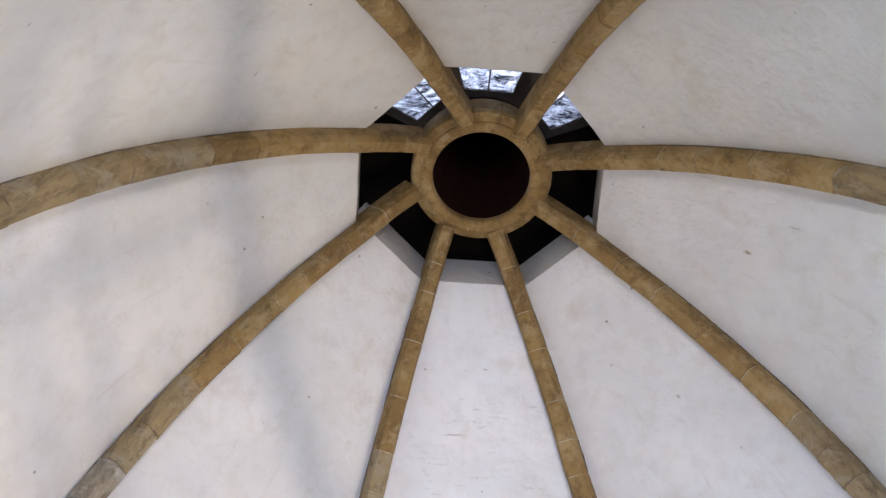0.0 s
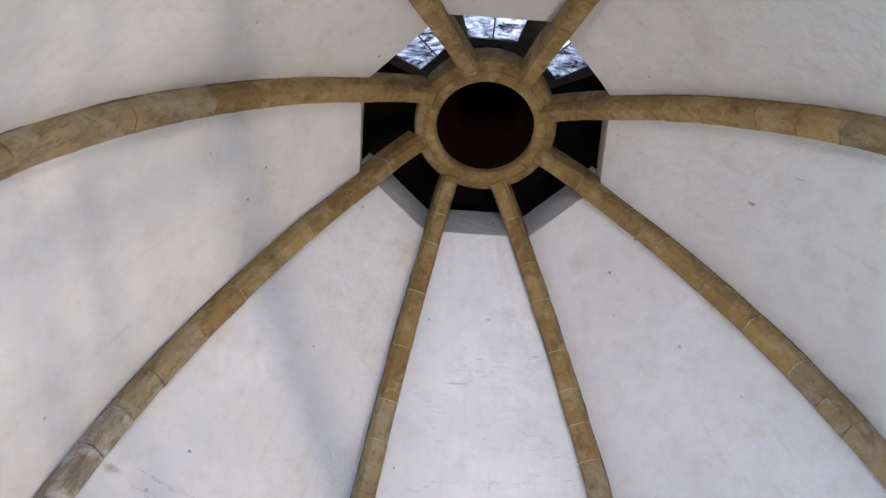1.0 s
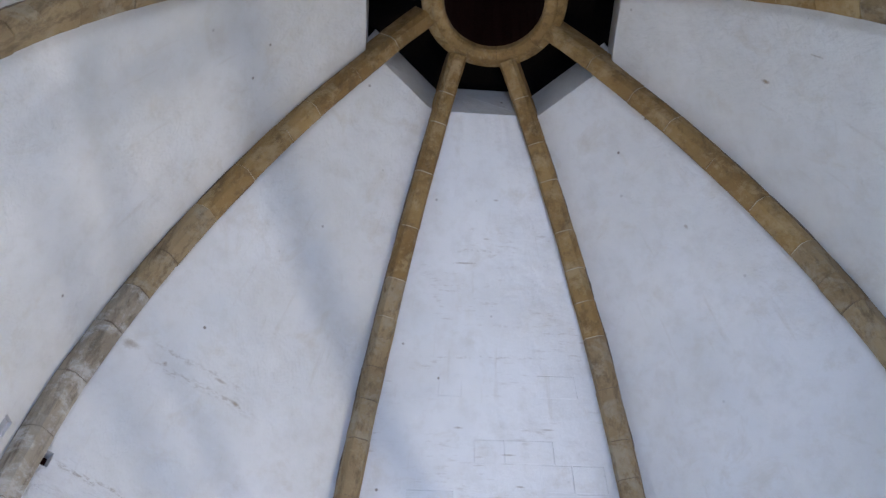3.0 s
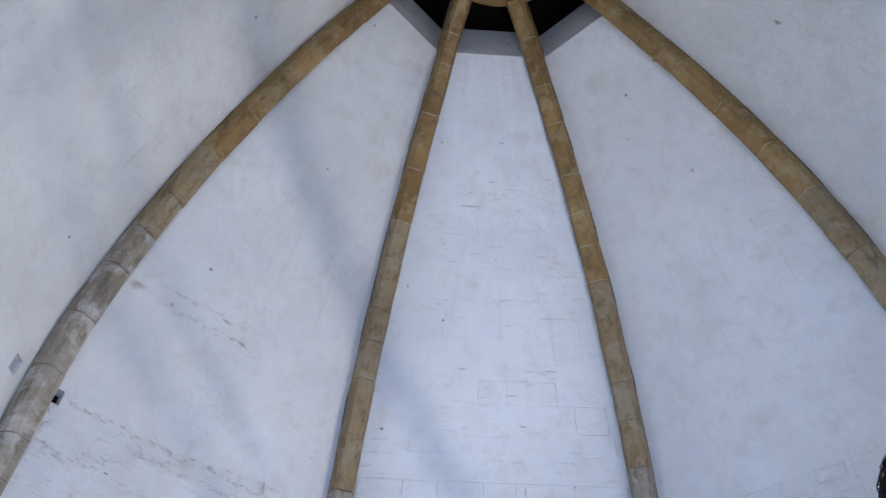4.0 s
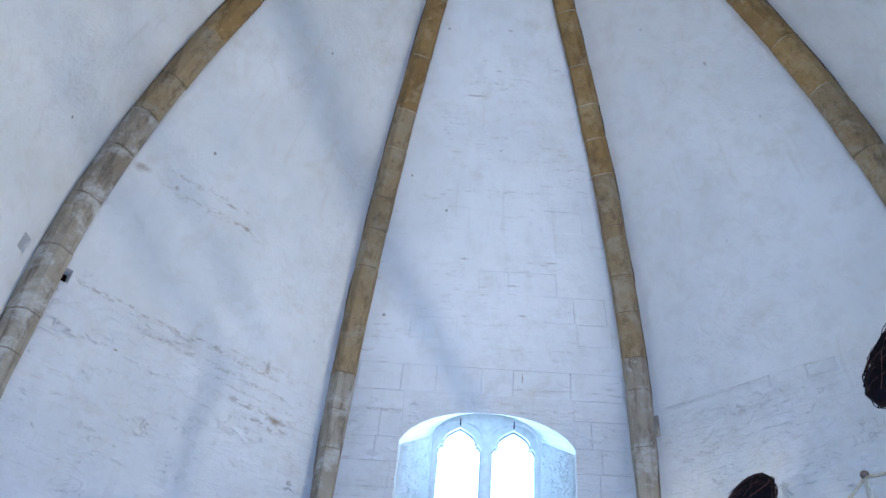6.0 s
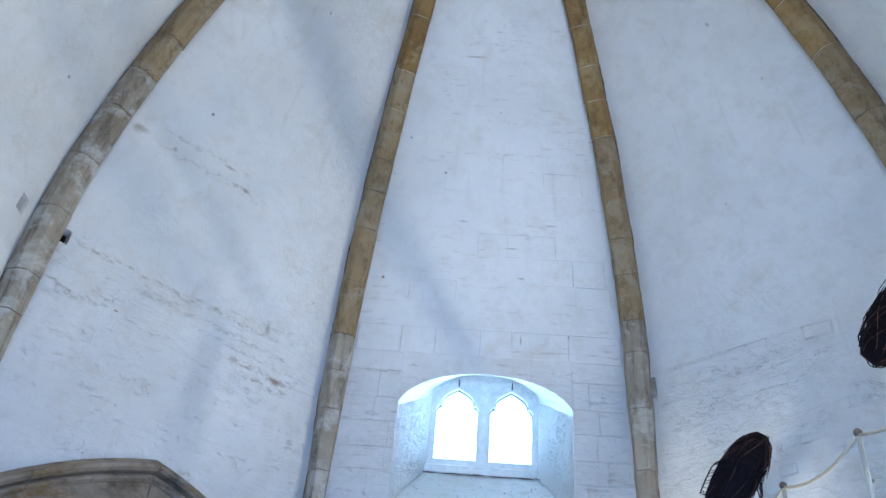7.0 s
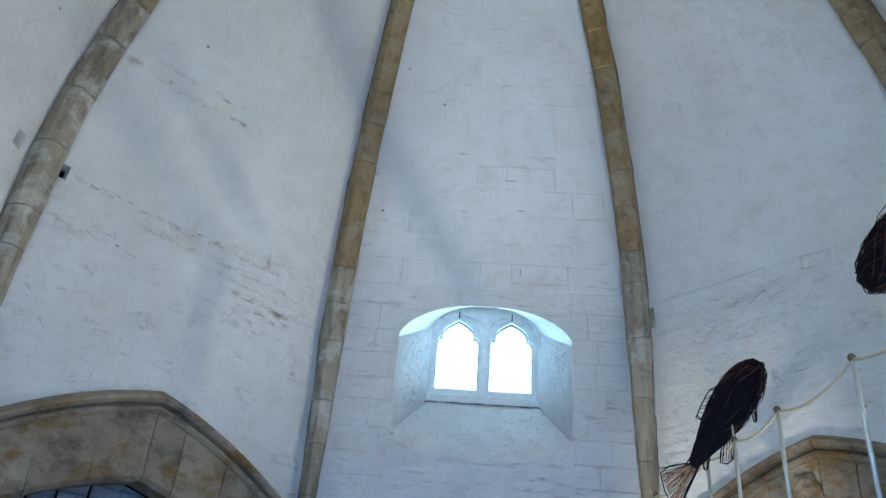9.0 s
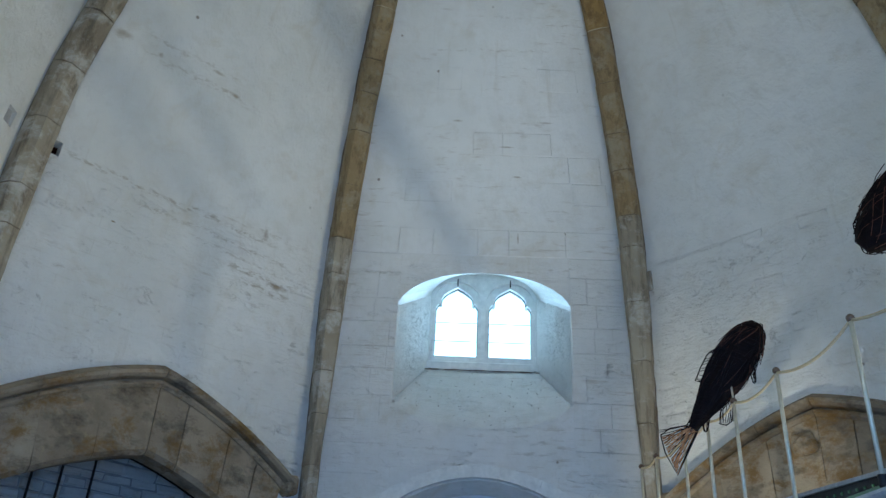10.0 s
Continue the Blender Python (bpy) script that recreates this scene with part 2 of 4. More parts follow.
def tooled_limewash():
    """Limewash over rough tooled stone, with bare specks."""
    k = Mat("tooled_limewash", 0.65)
    oc = k.coords("Object")
    col = k.mix(k.ramp(k.noise(oc, 1.3, 5, 0.65), 0.36, 0.70), (0.85, 0.83, 0.79), (0.76, 0.745, 0.70))
    v = k.node("ShaderNodeTexVoronoi", Vector=oc, Scale=14.0)
    speck = k.math("MULTIPLY", k.ramp(v.outputs[0], 0.06, 0.16, 1.0, 0.0), k.ramp(k.noise(oc, 3.0, 3), 0.44, 0.54))
    col = k.mix(k.math("MULTIPLY", speck, 0.45), col, (0.20, 0.18, 0.16))
    ridge = k.math("ABSOLUTE", k.math("SUBTRACT", k.noise(k.coords("Object", (6, 6, 4)), 1.0, 5, 0.65, 1.0), 0.5))
    crack = k.math("MULTIPLY", k.ramp(ridge, 0.003, 0.012, 1.0, 0.0), k.ramp(k.noise(oc, 2.7, 3), 0.46, 0.56))
    col = k.mix(k.math("MULTIPLY", crack, 0.38), col, (0.30, 0.30, 0.28))
    n = k.bump(k.noise(oc, 11, 6, 0.7, 0.4), 1.0, 0.09)
    n = k.bump(k.math("MULTIPLY", crack, -1.0), 1.0, 0.03, n)
    return k.done(col, k.bump(k.noise(oc, 38, 4, 0.65), 0.6, 0.012, n))


M_RECESS = tooled_limewash()
M_POST = plain("brushed_pale_metal", (0.52, 0.46, 0.33), 0.35, 0.3, 40, 0.15, 0.05)
M_ROPE = plain("natural_rope", (0.60, 0.47, 0.27), 0.9, 0.0, 160, 0.35, 0.6)
M_WILLOW = plain("dark_willow", (0.008, 0.003, 0.002), 0.7, 0.0, 30, 0.6, 0.3, 0.12)
M_WILLOW_LIT = plain("lit_brown_willow", (0.46, 0.20, 0.075), 0.6, 0.0, 30, 0.4, 0.3, 0.25)
M_WILLOW_MID = plain("red_brown_willow", (0.085, 0.026, 0.011), 0.6, 0.0, 30, 0.5, 0.3, 0.25)
M_BALL = plain("brown_ball", (0.11, 0.06, 0.03), 0.5)
M_TIMBER = plain("lantern_timber", (0.06, 0.045, 0.035), 0.7)
M_GREEN = plain("green_paint", (0.03, 0.10, 0.03), 0.4)
M_GREY = plain("grey_painted_steel", (0.33, 0.34, 0.36), 0.4, 0.3)


def window_glass():
    m = bpy.data.materials.new("clear_leaded_glass")
    m.use_nodes = True
    b = m.node_tree.nodes["Principled BSDF"]
    b.inputs["Base Color"].default_value = (0.95, 0.97, 1.0, 1)
    b.inputs["Transmission Weight"].default_value = 1.0
    b.inputs["Roughness"].default_value = 0.08
    b.inputs["IOR"].default_value = 1.05
    return m


M_GLASS = window_glass()


def dirty_glass():
    """Old skylight glass: a film of pale dirt that the sun shines through, dark streaks of moss."""
    k = Mat("streaked_skylight_glass", 0.2)
    n = k.noise(k.coords("Object", (4, 13, 4)), 1.0, 6, 0.75, 1.2)
    film = k.mix(k.ramp(n, 0.40, 0.62), (0.02, 0.022, 0.028), (0.50, 0.55, 0.63))
    tr = k.node("ShaderNodeBsdfTranslucent", Color=film)
    out = k.t.nodes["Material Output"]
    mx = k.node("ShaderNodeMixShader", Fac=k.ramp(k.noise(k.coords("Object", (9, 3, 9)), 1.0, 5, 0.7), 0.35, 0.65, 0.35, 0.95))
    k.b.inputs["Transmission Weight"].default_value = 1.0
    k.b.inputs["IOR"].default_value = 1.1
    k.put(k.b.inputs["Base Color"], film)
    k.put(mx.inputs[1], k.b.outputs[0])
    k.put(mx.inputs[2], tr.outputs[0])
    k.put(out.inputs[0], mx.outputs[0])
    return k.m


M_SKYLIGHT = dirty_glass()

# ---- mesh helpers ----


def obj_from(name, verts, faces, material, parent=None, uvs=None, smooth=False):
    me = bpy.data.meshes.new(name)
    me.from_pydata([tuple(v) for v in verts], [], faces)
    me.materials.append(material)
    if uvs is not None:
        layer = me.uv_layers.new(name="wall")
        for loop in me.loops:
            layer.data[loop.index].uv = uvs[loop.vertex_index]
    if smooth:
        me.polygons.foreach_set("use_smooth", [True] * len(me.polygons))
    me.update()
    ob = new(name, me)
    if parent is not None:
        ob.parent = parent
    return ob


def part(name, bm, material, parent, label="", smooth=False):
    me = bpy.data.meshes.new(name)
    bmesh.ops.recalc_face_normals(bm, faces=bm.faces)
    bm.to_mesh(me)
    bm.free()
    me.materials.append(material)
    if smooth:
        me.polygons.foreach_set("use_smooth", [True] * len(me.polygons))
    ob = new(name, me)
    ob.parent = parent
    return tagged(ob, label)


def thing(name, label, category, group="", kind="", at=(0, 0, 0)):
    ob = new(name)
    ob.location = at
    ob.empty_display_size = 0.1
    return tagged(ob, label, category, group, kind)


def loft(bm, rings, close=True, caps=True):
    vs = [[bm.verts.new(p) for p in r] for r in rings]
    n = len(rings[0])
    for a, b in zip(vs, vs[1:]):
        for i in range(n if close else n - 1):
            bm.faces.new((a[i], a[(i + 1) % n], b[(i + 1) % n], b[i]))
    if caps and close:
        bm.faces.new(vs[0][::-1])
        bm.faces.new(vs[-1])
    return vs


def tube(bm, pts, r, sides=6):
    pts = [Vector(p) for p in pts]
    rings = []
    for i, p in enumerate(pts):
        t = (pts[min(i + 1, len(pts) - 1)] - pts[max(i - 1, 0)]).normalized()
        a = t.orthogonal().normalized() if i == 0 else (prev - t * prev.dot(t)).normalized()
        prev = a
        b = t.cross(a)
        rr = r(i / (len(pts) - 1)) if callable(r) else r
        rings.append([p + (a * math.cos(k * math.tau / sides) + b * math.sin(k * math.tau / sides)) * rr for k in range(sides)])
    loft(bm, rings)


def box(bm, lo, hi, m=None, bevel=0.0):
    r = bmesh.ops.create_cube(bm, size=1.0)
    c, s = (Vector(lo) + Vector(hi)) / 2, Vector(hi) - Vector(lo)
    for v in r["verts"]:
        v.co = Vector((v.co.x * s.x, v.co.y * s.y, v.co.z * s.z)) + c
        if m is not None:
            v.co = m @ v.co
    if bevel:
        es = list({e for v in r["verts"] for e in v.link_edges})
        bmesh.ops.bevel(bm, geom=es, offset=bevel, segments=1, affect="EDGES")


def ball(bm, c, r, seg=10):
    bmesh.ops.create_uvsphere(bm, u_segments=seg, v_segments=max(5, seg // 2 + 1), radius=r, matrix=Matrix.Translation(c))


def carve(ob, cutters):
    """Cut the meshes out of ob for good."""
    tmp = []
    for bm in cutters:
        me = bpy.data.meshes.new("cut")
        bmesh.ops.recalc_face_normals(bm, faces=bm.faces)
        bm.to_mesh(me)
        bm.free()
        c = new("cut", me)
        tmp.append(c)
        md = ob.modifiers.new("cut", "BOOLEAN")
        md.operation, md.solver, md.object = "DIFFERENCE", "EXACT", c
    dg = bpy.context.evaluated_depsgraph_get()
    dg.update()
    me = bpy.data.meshes.new_from_object(ob.evaluated_get(dg))
    ob.modifiers.clear()
    ob.data = me
    for c in tmp:
        bpy.data.objects.remove(c)


# ---- the vault's form ----
# radius of the ribs' middle line at each height
RISE = [(0.0, 5.15), (2.0, 5.15), (3.8, 5.12), (4.6, 5.07), (5.4, 5.043), (6.2, 4.987), (7.0, 4.878), (7.8, 4.637), (8.6, 4.297), (9.4, 3.856),
        (10.2, 3.279), (11.0, 2.588), (11.7, 1.798), (12.08, 1.34), (12.36, 0.90), (12.44, 0.76)]
# bearing, swell and lean of each rib's head, as the old masons left them
RIBS = {"a": (-22.09, 0.000, -0.263, -0.125), "b": (22.88, -0.004, -0.225, -0.010), "c": (-67.48, -0.006, -0.195, -0.218),
        "d": (67.0, 0.000, -0.117, -0.001), "e": (-112.59, -0.018, -0.040, -0.274), "f": (112.09, -0.009, -0.087, 0.039),
        "g": (-156.95, -0.008, 0.071, -0.150), "h": (157.33, 0.006, 0.160, 0.056)}
RING = Vector((-0.061, -0.070, 0))


def rise(z):
    pts = RISE
    i = max(0, min(len(pts) - 2, sum(1 for p in pts[1:-1] if p[0] <= z)))
    def slope(k):
        lo, hi = max(k - 1, 0), min(k + 1, len(pts) - 1)
        return (pts[hi][1] - pts[lo][1]) / (pts[hi][0] - pts[lo][0])
    h = pts[i + 1][0] - pts[i][0]
    u = (z - pts[i][0]) / h
    return ((2 * u**3 - 3 * u**2 + 1) * pts[i][1] + (u**3 - 2 * u**2 + u) * h * slope(i)
            + (3 * u**2 - 2 * u**3) * pts[i + 1][1] + (u**3 - u**2) * h * slope(i + 1))


def rib_point(j, z, out=0.0):
    """Middle line of a rib at height z, moved out along the vault's normal."""
    az, sc, ox, oy = RIBS[j]
    az = radians(az)
    r = rise(z)
    e = 0.02
    dr = (rise(min(z + e, 12.44)) - rise(z - e)) / (min(z + e, 12.44) - z + e) if z > e else 0.0
    n = math.hypot(1, dr)
    w = 1 - r / 5.4
    rr = r * (1 + sc) + out / n
    return Vector((rr * math.sin(az) + ox * w, rr * math.cos(az) + oy * w, z - out * dr / n))


ZTOP = 11.75
WALL_OUT = 0.13


def wall_point(j1, j2, u, z, out=0.0):
    return rib_point(j1, z, WALL_OUT + out).lerp(rib_point(j2, z, WALL_OUT + out), u)


def build_wall(name, j1, j2, material, label, step=0.0, nu=26, nz=84, rough=0.0, ztop=ZTOP):
    """One of the eight walls, upright below and curving in to the lantern."""
    zs = [ztop * i / nz for i in range(nz + 1)]
    length = (rib_point(j2, 4, WALL_OUT) - rib_point(j1, 4, WALL_OUT)).length
    v, uv, f = [], [], []
    run = 0.0
    for i, z in enumerate(zs):
        if i:
            run += (wall_point(j1, j2, 0.5, z) - wall_point(j1, j2, 0.5, zs[i - 1])).length
        for k in range(nu + 1):
            u = k / nu
            n = noise.fractal(Vector((u * length * 0.8, z * 0.8, hash_of(name))), 1.0, 2.0, 3) * 0.014
            n += noise.noise(Vector((u * length * 3.0, z * 3.0, hash_of(name) + 7))) * 0.004
            if step and z < 6.5:
                n -= step
            if rough and z < 6.5:
                q = Vector((u * length * 5.0, z * 9.0, hash_of(name) + 3))
                n -= rough * max(0.0, noise.fractal(q, 0.9, 2.1, 3)) * min(1.0, (6.5 - z) * 2.0)
            if 0 < u < 1 and z < 7:
                n *= 0.8
            v.append(wall_point(j1, j2, u, z, n if 0 < k < nu else 0.0))
            uv.append((u * length, run))
    base = len(v)
    for i, z in enumerate(zs):
        th = 0.9 if z < 7 else 0.9 - 0.5 * (z - 7) / (ztop - 7)
        for k in (0, nu):
            p = wall_point(j1, j2, k / nu, z, th)
            if i == nz:
                q = wall_point(j1, j2, k / nu, z, 0)
                p = q + Vector((q.x, q.y, 0)).normalized() * 0.05 + Vector((0, 0, 0.75))
            v.append(p)
            uv.append((length * k / nu, run))
    row = nu + 1
    for i in range(nz):
        for k in range(nu):
            a = i * row + k
            f.append((a, a + row, a + row + 1, a + 1))
        b = base + 2 * i
        f.append((b, b + 1, b + 3, b + 2))
        f.append((i * row, b, b + 2, (i + 1) * row))
        f.append((i * row + nu, (i + 1) * row + nu, b + 3, b + 1))
    f.append(tuple([k for k in range(nu + 1)] + [base + 1, base]))
    f.append(tuple([nz * row + nu - k for k in range(nu + 1)] + [base + 2 * nz, base + 2 * nz + 1]))
    ob = obj_from(name, v, f, material, None, uv)
    me = ob.data
    bm = bmesh.new()
    bm.from_mesh(me)
    bmesh.ops.recalc_face_normals(bm, faces=bm.faces)
    bm.to_mesh(me)
    bm.free()
    return tagged(ob, label, "wall", kind="structure")


def hash_of(s):
    return sum(ord(c) * (i + 3) for i, c in enumerate(s)) % 97


def wall_frame(j1, j2):
    """Matrix of a wall's lower, upright part: x along it, y out of the room, z up, from the middle of its foot."""
    p, q = rib_point(j1, 4.5, WALL_OUT), rib_point(j2, 4.5, WALL_OUT)
    x = (q - p)
    x.z = 0
    x.normalize()
    y = Vector((0, 0, 1)).cross(x)
    c = (p + q) / 2
    return Matrix(((x.x, y.x, 0, c.x), (x.y, y.y, 0, c.y), (0, 0, 1, 0), (0, 0, 0, 1)))


F_N, F_NW, F_NE, F_S = wall_frame("a", "b"), wall_frame("c", "a"), wall_frame("b", "d"), wall_frame("h", "g")


def prism(m, outline_front, y0, outline_back, y1):
    """Closed solid between two outlines of (x, z)."""
    bm = bmesh.new()
    loft(bm, [[m @ Vector((x, y0, z)) for x, z in outline_front], [m @ Vector((x, y1, z)) for x, z in outline_back]])
    return bm


def head(half, z0, spring, crown, n=10, point=0.0):
    """Outline with a segmental head: foot at z0, springing, crown."""
    pts = [(-half, z0)]
    for i in range(n + 1):
        u = -1 + 2 * i / n
        pts.append((u * half, spring + (crown - spring) * (1 - abs(u) ** (2 - point))))
    pts.append((half, z0))
    return pts


def basket(half, z0, spring, crown, n=18):
    """Outline with a basket-arched head, round at the shoulders and flat at the crown."""
    pts = [(-half, z0)]
    for i in range(n + 1):
        u = -math.cos(math.pi * i / n)
        pts.append((u * half, spring + (crown - spring) * max(0.0, 1 - abs(u) ** 2.3) ** 0.62))
    pts.append((half, z0))
    return pts


def hearth_line(dx, apex):
    """The fireplace arches: a flat pointed arch."""
    return apex - 0.22 * abs(dx) - 0.137 * dx * dx


def hearth_outline(half, apex, foot, n=8):
    pts = [(-half, foot)]
    pts += [(half * (-1 + 2 * i / (2 * n)), hearth_line(half * (-1 + 2 * i / (2 * n)), apex)) for i in range(2 * n + 1)]
    return pts + [(half, foot)]


# ---- walls ----
wall_n = build_wall("wall_north", "a", "b", M_WALL_N, "whitewashed ashlar wall with a traceried window in a deep recess", 0.0, 52, 150, 0.006, 11.90)
wall_nw = build_wall("wall_northwest", "c", "a", M_WALL_NW, "whitewashed stone wall, stained in courses, over a fireplace arch", 0.006, 52, 150, 0.012, 11.85)
wall_ne = build_wall("wall_northeast", "b", "d", M_WALL_NE, "whitewashed wall, rough coursed stone below smooth plaster", 0.022, 70, 200, 0.018, 11.85)
wall_w = build_wall("wall_west", "e", "c", M_WALL, "smooth whitewashed wall curving in to the vault")
wall_e = build_wall("wall_east", "d", "f", M_WALL_E, "smooth whitewashed wall curving in to the vault", ztop=11.80)
wall_sw = build_wall("wall_southwest", "g", "e", M_WALL_SW, "smooth whitewashed wall curving in to the vault")
wall_se = build_wall("wall_southeast", "f", "h", M_WALL, "smooth whitewashed wall curving in to the vault")
wall_s = build_wall("wall_south", "h", "g", M_WALL, "whitewashed wall over an open doorway", ztop=11.69)


def recess_cut(m, lift=0.0, splay=0.36):
    """Splayed window recess with a steep sill, and the hole through the wall behind it."""
    def at(y):
        k = (y - 0.0) / 0.73
        h = 0.72 + splay * (1 - k)
        foot = [(h * x, 4.72 + 0.70 * k - d * (1 - k)) for x, d in ((0.85, 0.13), (0.5, 0.27), (0.0, 0.32), (-0.5, 0.27), (-0.85, 0.13))]
        return basket(h, 4.72 + 0.70 * k, 5.98 + 0.50 * k + lift * (1 - k), 6.47 + 0.365 * k + lift * (1 - k)) + foot
    return [prism(m, at(-0.25), -0.25, at(0.74), 0.74), prism(m, basket(0.70, 5.44, 6.46, 6.82), 0.70, basket(0.70, 5.44, 6.46, 6.82), 1.1)]


carve(wall_n, recess_cut(F_N) + [prism(F_N, head(1.12, -0.1, 3.42, 3.83), -0.2, head(1.0, -0.1, 3.37, 3.77), 0.62)])
carve(wall_s, recess_cut(F_S, 0.5) + [prism(F_S, head(1.0, -0.1, 2.5, 2.9), -0.3, head(1.0, -0.1, 2.5, 2.9), 1.2)])
socket_nw = bmesh.new()
box(socket_nw, (-1.76, -0.3, 6.29), (-1.64, 0.10, 6.45), F_NW)
for wall, m, extra in ((wall_nw, F_NW, [socket_nw]), (wall_ne, F_NE, [])):
    o = hearth_outline(1.5, 3.58, -0.1)
    wide = hearth_outline(1.85, 4.30, -0.1)
    carve(wall, [prism(m, o, -0.3, o, 1.2), prism(m, wide, 0.32, wide, 1.2)] + extra)
    # near-black faces inside the fireplace opening
    wall.data.materials.append(M_NEAR_BLACK)
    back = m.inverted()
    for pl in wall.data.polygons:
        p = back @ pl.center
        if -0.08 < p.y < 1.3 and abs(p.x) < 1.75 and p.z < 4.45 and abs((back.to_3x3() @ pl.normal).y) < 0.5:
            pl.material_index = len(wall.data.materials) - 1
F_W = wall_frame("e", "c")
socket_w = bmesh.new()
box(socket_w, (1.48, -0.3, 6.24), (1.62, 0.0, 6.42), F_W)
carve(wall_w, recess_cut(F_W, 0.08, 0.10) + [socket_w])
F_E = wall_frame("d", "f")
carve(wall_e, recess_cut(F_E, 0.08, 0.10))

bm = bmesh.new()
bmesh.ops.create_grid(bm, x_segments=2, y_segments=2, size=9)
floor = part("floor", bm, M_FLOOR, None)
tagged(floor, "grey worn flagstone floor of the kitchen", "floor", kind="structure")

# hearths: the corners behind the fireplace arches
for name, m in (("hearth_northwest", F_NW), ("hearth_northeast", F_NE)):
    v, f, uv = [], [], []
    for x, y in ((-1.95, 0.88), (-1.9, 1.5), (1.9, 1.5), (1.95, 0.88)):
        for z in (0.0, 4.8):
            v.append(m @ Vector((x, y, z)))
            uv.append((x * 1.3 + y, z))
    f = [(0, 2, 3, 1), (2, 4, 5, 3), (4, 6, 7, 5), (1, 3, 5, 7)]
    hearth = tagged(obj_from(name, v, f, M_LIP, None, uv), "whitewashed stone back of a deep fireplace", "hearth", kind="structure")
    rh = random.Random(hash_of(name))
    z = 2.7
    while z < 4.5:
        h = rh.uniform(0.09, 0.15)
        x = -1.85
        while x < 1.8:
            w = rh.uniform(0.18, 0.42)
            x1 = min(1.85, x + w)
            g, d = 0.005, rh.uniform(0.020, 0.060)
            o = [(x + g, z + g), (x1 - g, z + g), (x1 - g, z + h - g), (x + g, z + h - g)]
            c = 0.022
            o = [(px + rh.uniform(-0.02, 0.02), pz + rh.uniform(-0.018, 0.018)) for px, pz in o]
            i4 = [(x + g + c, z + g + c), (x1 - g - c, z + g + c), (x1 - g - c, z + h - g - c), (x + g + c, z + h - g - c)]
            vv = [m @ Vector((px, 1.51, pz)) for px, pz in o] + [m @ Vector((px, 1.5 - d + rh.uniform(-0.006, 0.006), pz)) for px, pz in i4]
            obj_from("hearth_stone", vv, [(4, 5, 6, 7)] + [(k, (k + 1) % 4, 4 + (k + 1) % 4, 4 + k) for k in range(4)], M_HEARTH, hearth, [(px, pz) for px, pz in o + i4])
            x = x1
        z += h

# ---- ribs ----


def rib_section(w, grow=0.0):
    h, g = w / 2 + grow, grow
    return [(-h, -0.24), (-h, 0.085 + g), (-h * 0.62, 0.172 + g), (h * 0.62, 0.172 + g), (h, 0.085 + g), (h, -0.24)]


def rib_width(z):
    k = max(0.0, min(1.0, (z - 4.1) / 1.9))
    t = max(0.0, min(1.0, (z - 9.0) / 3.0))
    return 0.175 + 0.12 * k - 0.05 * t


def rib_ring(j, z, grow=0.0, off=(0, 0)):
    az = radians(RIBS[j][0])
    side = Vector((math.cos(az), -math.sin(az), 0))
    p = rib_point(j, z)
    inn = (p - rib_point(j, z, 0.1)).normalized()
    return [p + side * (x + off[0]) + inn * (d + off[1]) for x, d in rib_section(rib_width(z), grow)]


def build_rib(j):
    rnd = random.Random(hash_of("rib" + j) + ord(j))
    rib = thing("vault_rib", "bare honey-coloured stone rib curving up to the lantern ring", "vault rib", "vault ribs")
    cut = 9.2
    for lo, hi, mat in ((0.02, cut, M_JOINT), (cut, 12.35, M_MORTAR)):
        bm = bmesh.new()
        loft(bm, [rib_ring(j, lo + (hi - lo) * i / 60, -0.011) for i in range(61)])
        part("mortar_core", bm, mat, rib)
    # dark ragged tubes where whitewash meets rib: dirt and contact shade put in as colour
    for s in (-1, 1):
        bm = bmesh.new()
        z = 4.2
        while z < 11.5:
            z1 = min(11.6, z + rnd.uniform(0.25, 1.1))
            pts = []
            for i in range(9):
                zz = z + (z1 - z) * i / 8
                az = radians(RIBS[j][0])
                p = rib_point(j, zz)
                inn = (p - rib_point(j, zz, 0.1)).normalized()
                pts.append(p + Vector((math.cos(az), -math.sin(az), 0)) * s * (rib_width(zz) / 2 + rnd.uniform(-0.002, 0.006)) - inn * (0.066 + rnd.uniform(-0.006, 0.006)))
            fat = rnd.uniform(0.003, 0.012)
            tube(bm, pts, lambda u, fat=fat: 0.002 + fat * math.sin(math.pi * u) ** 0.6, 5)
            z = z1 + rnd.choice((0.0, 0.0, 0.15, 0.5))
        tagged(part("seam", bm, M_SEAM, rib), kind="stuff")
    z = 0.0
    while z < 12.2:
        slope = abs(rise(min(z + 0.1, 12.3)) - rise(z)) / 0.1
        dz = rnd.uniform(0.42, 0.78) / math.hypot(1, slope)
        top = z + dz if z + dz < 12.1 else 12.36
        gap = 0.006 / math.hypot(1, slope)
        off = (rnd.uniform(-0.004, 0.004), rnd.uniform(-0.001, 0.008))
        bm = bmesh.new()
        rings = [rib_ring(j, z + gap + (top - z - 2 * gap) * i / 3, 0.0, off) for i in range(4)]
        loft(bm, rings)
        for vv in bm.verts:
            vv.co += Vector([rnd.uniform(-0.0035, 0.0035) for _ in range(3)])
        low = top < (8.1 if j == "c" else 7.3) + rnd.uniform(-0.4, 0.4)
        mid = top < 10.0 + rnd.uniform(-0.4, 0.4)
        part("stone", bm, M_RIB_LOW if low else M_RIB_MID if mid else M_RIB, rib)
        z = top
    return rib


for j in RIBS:
    build_rib(j)

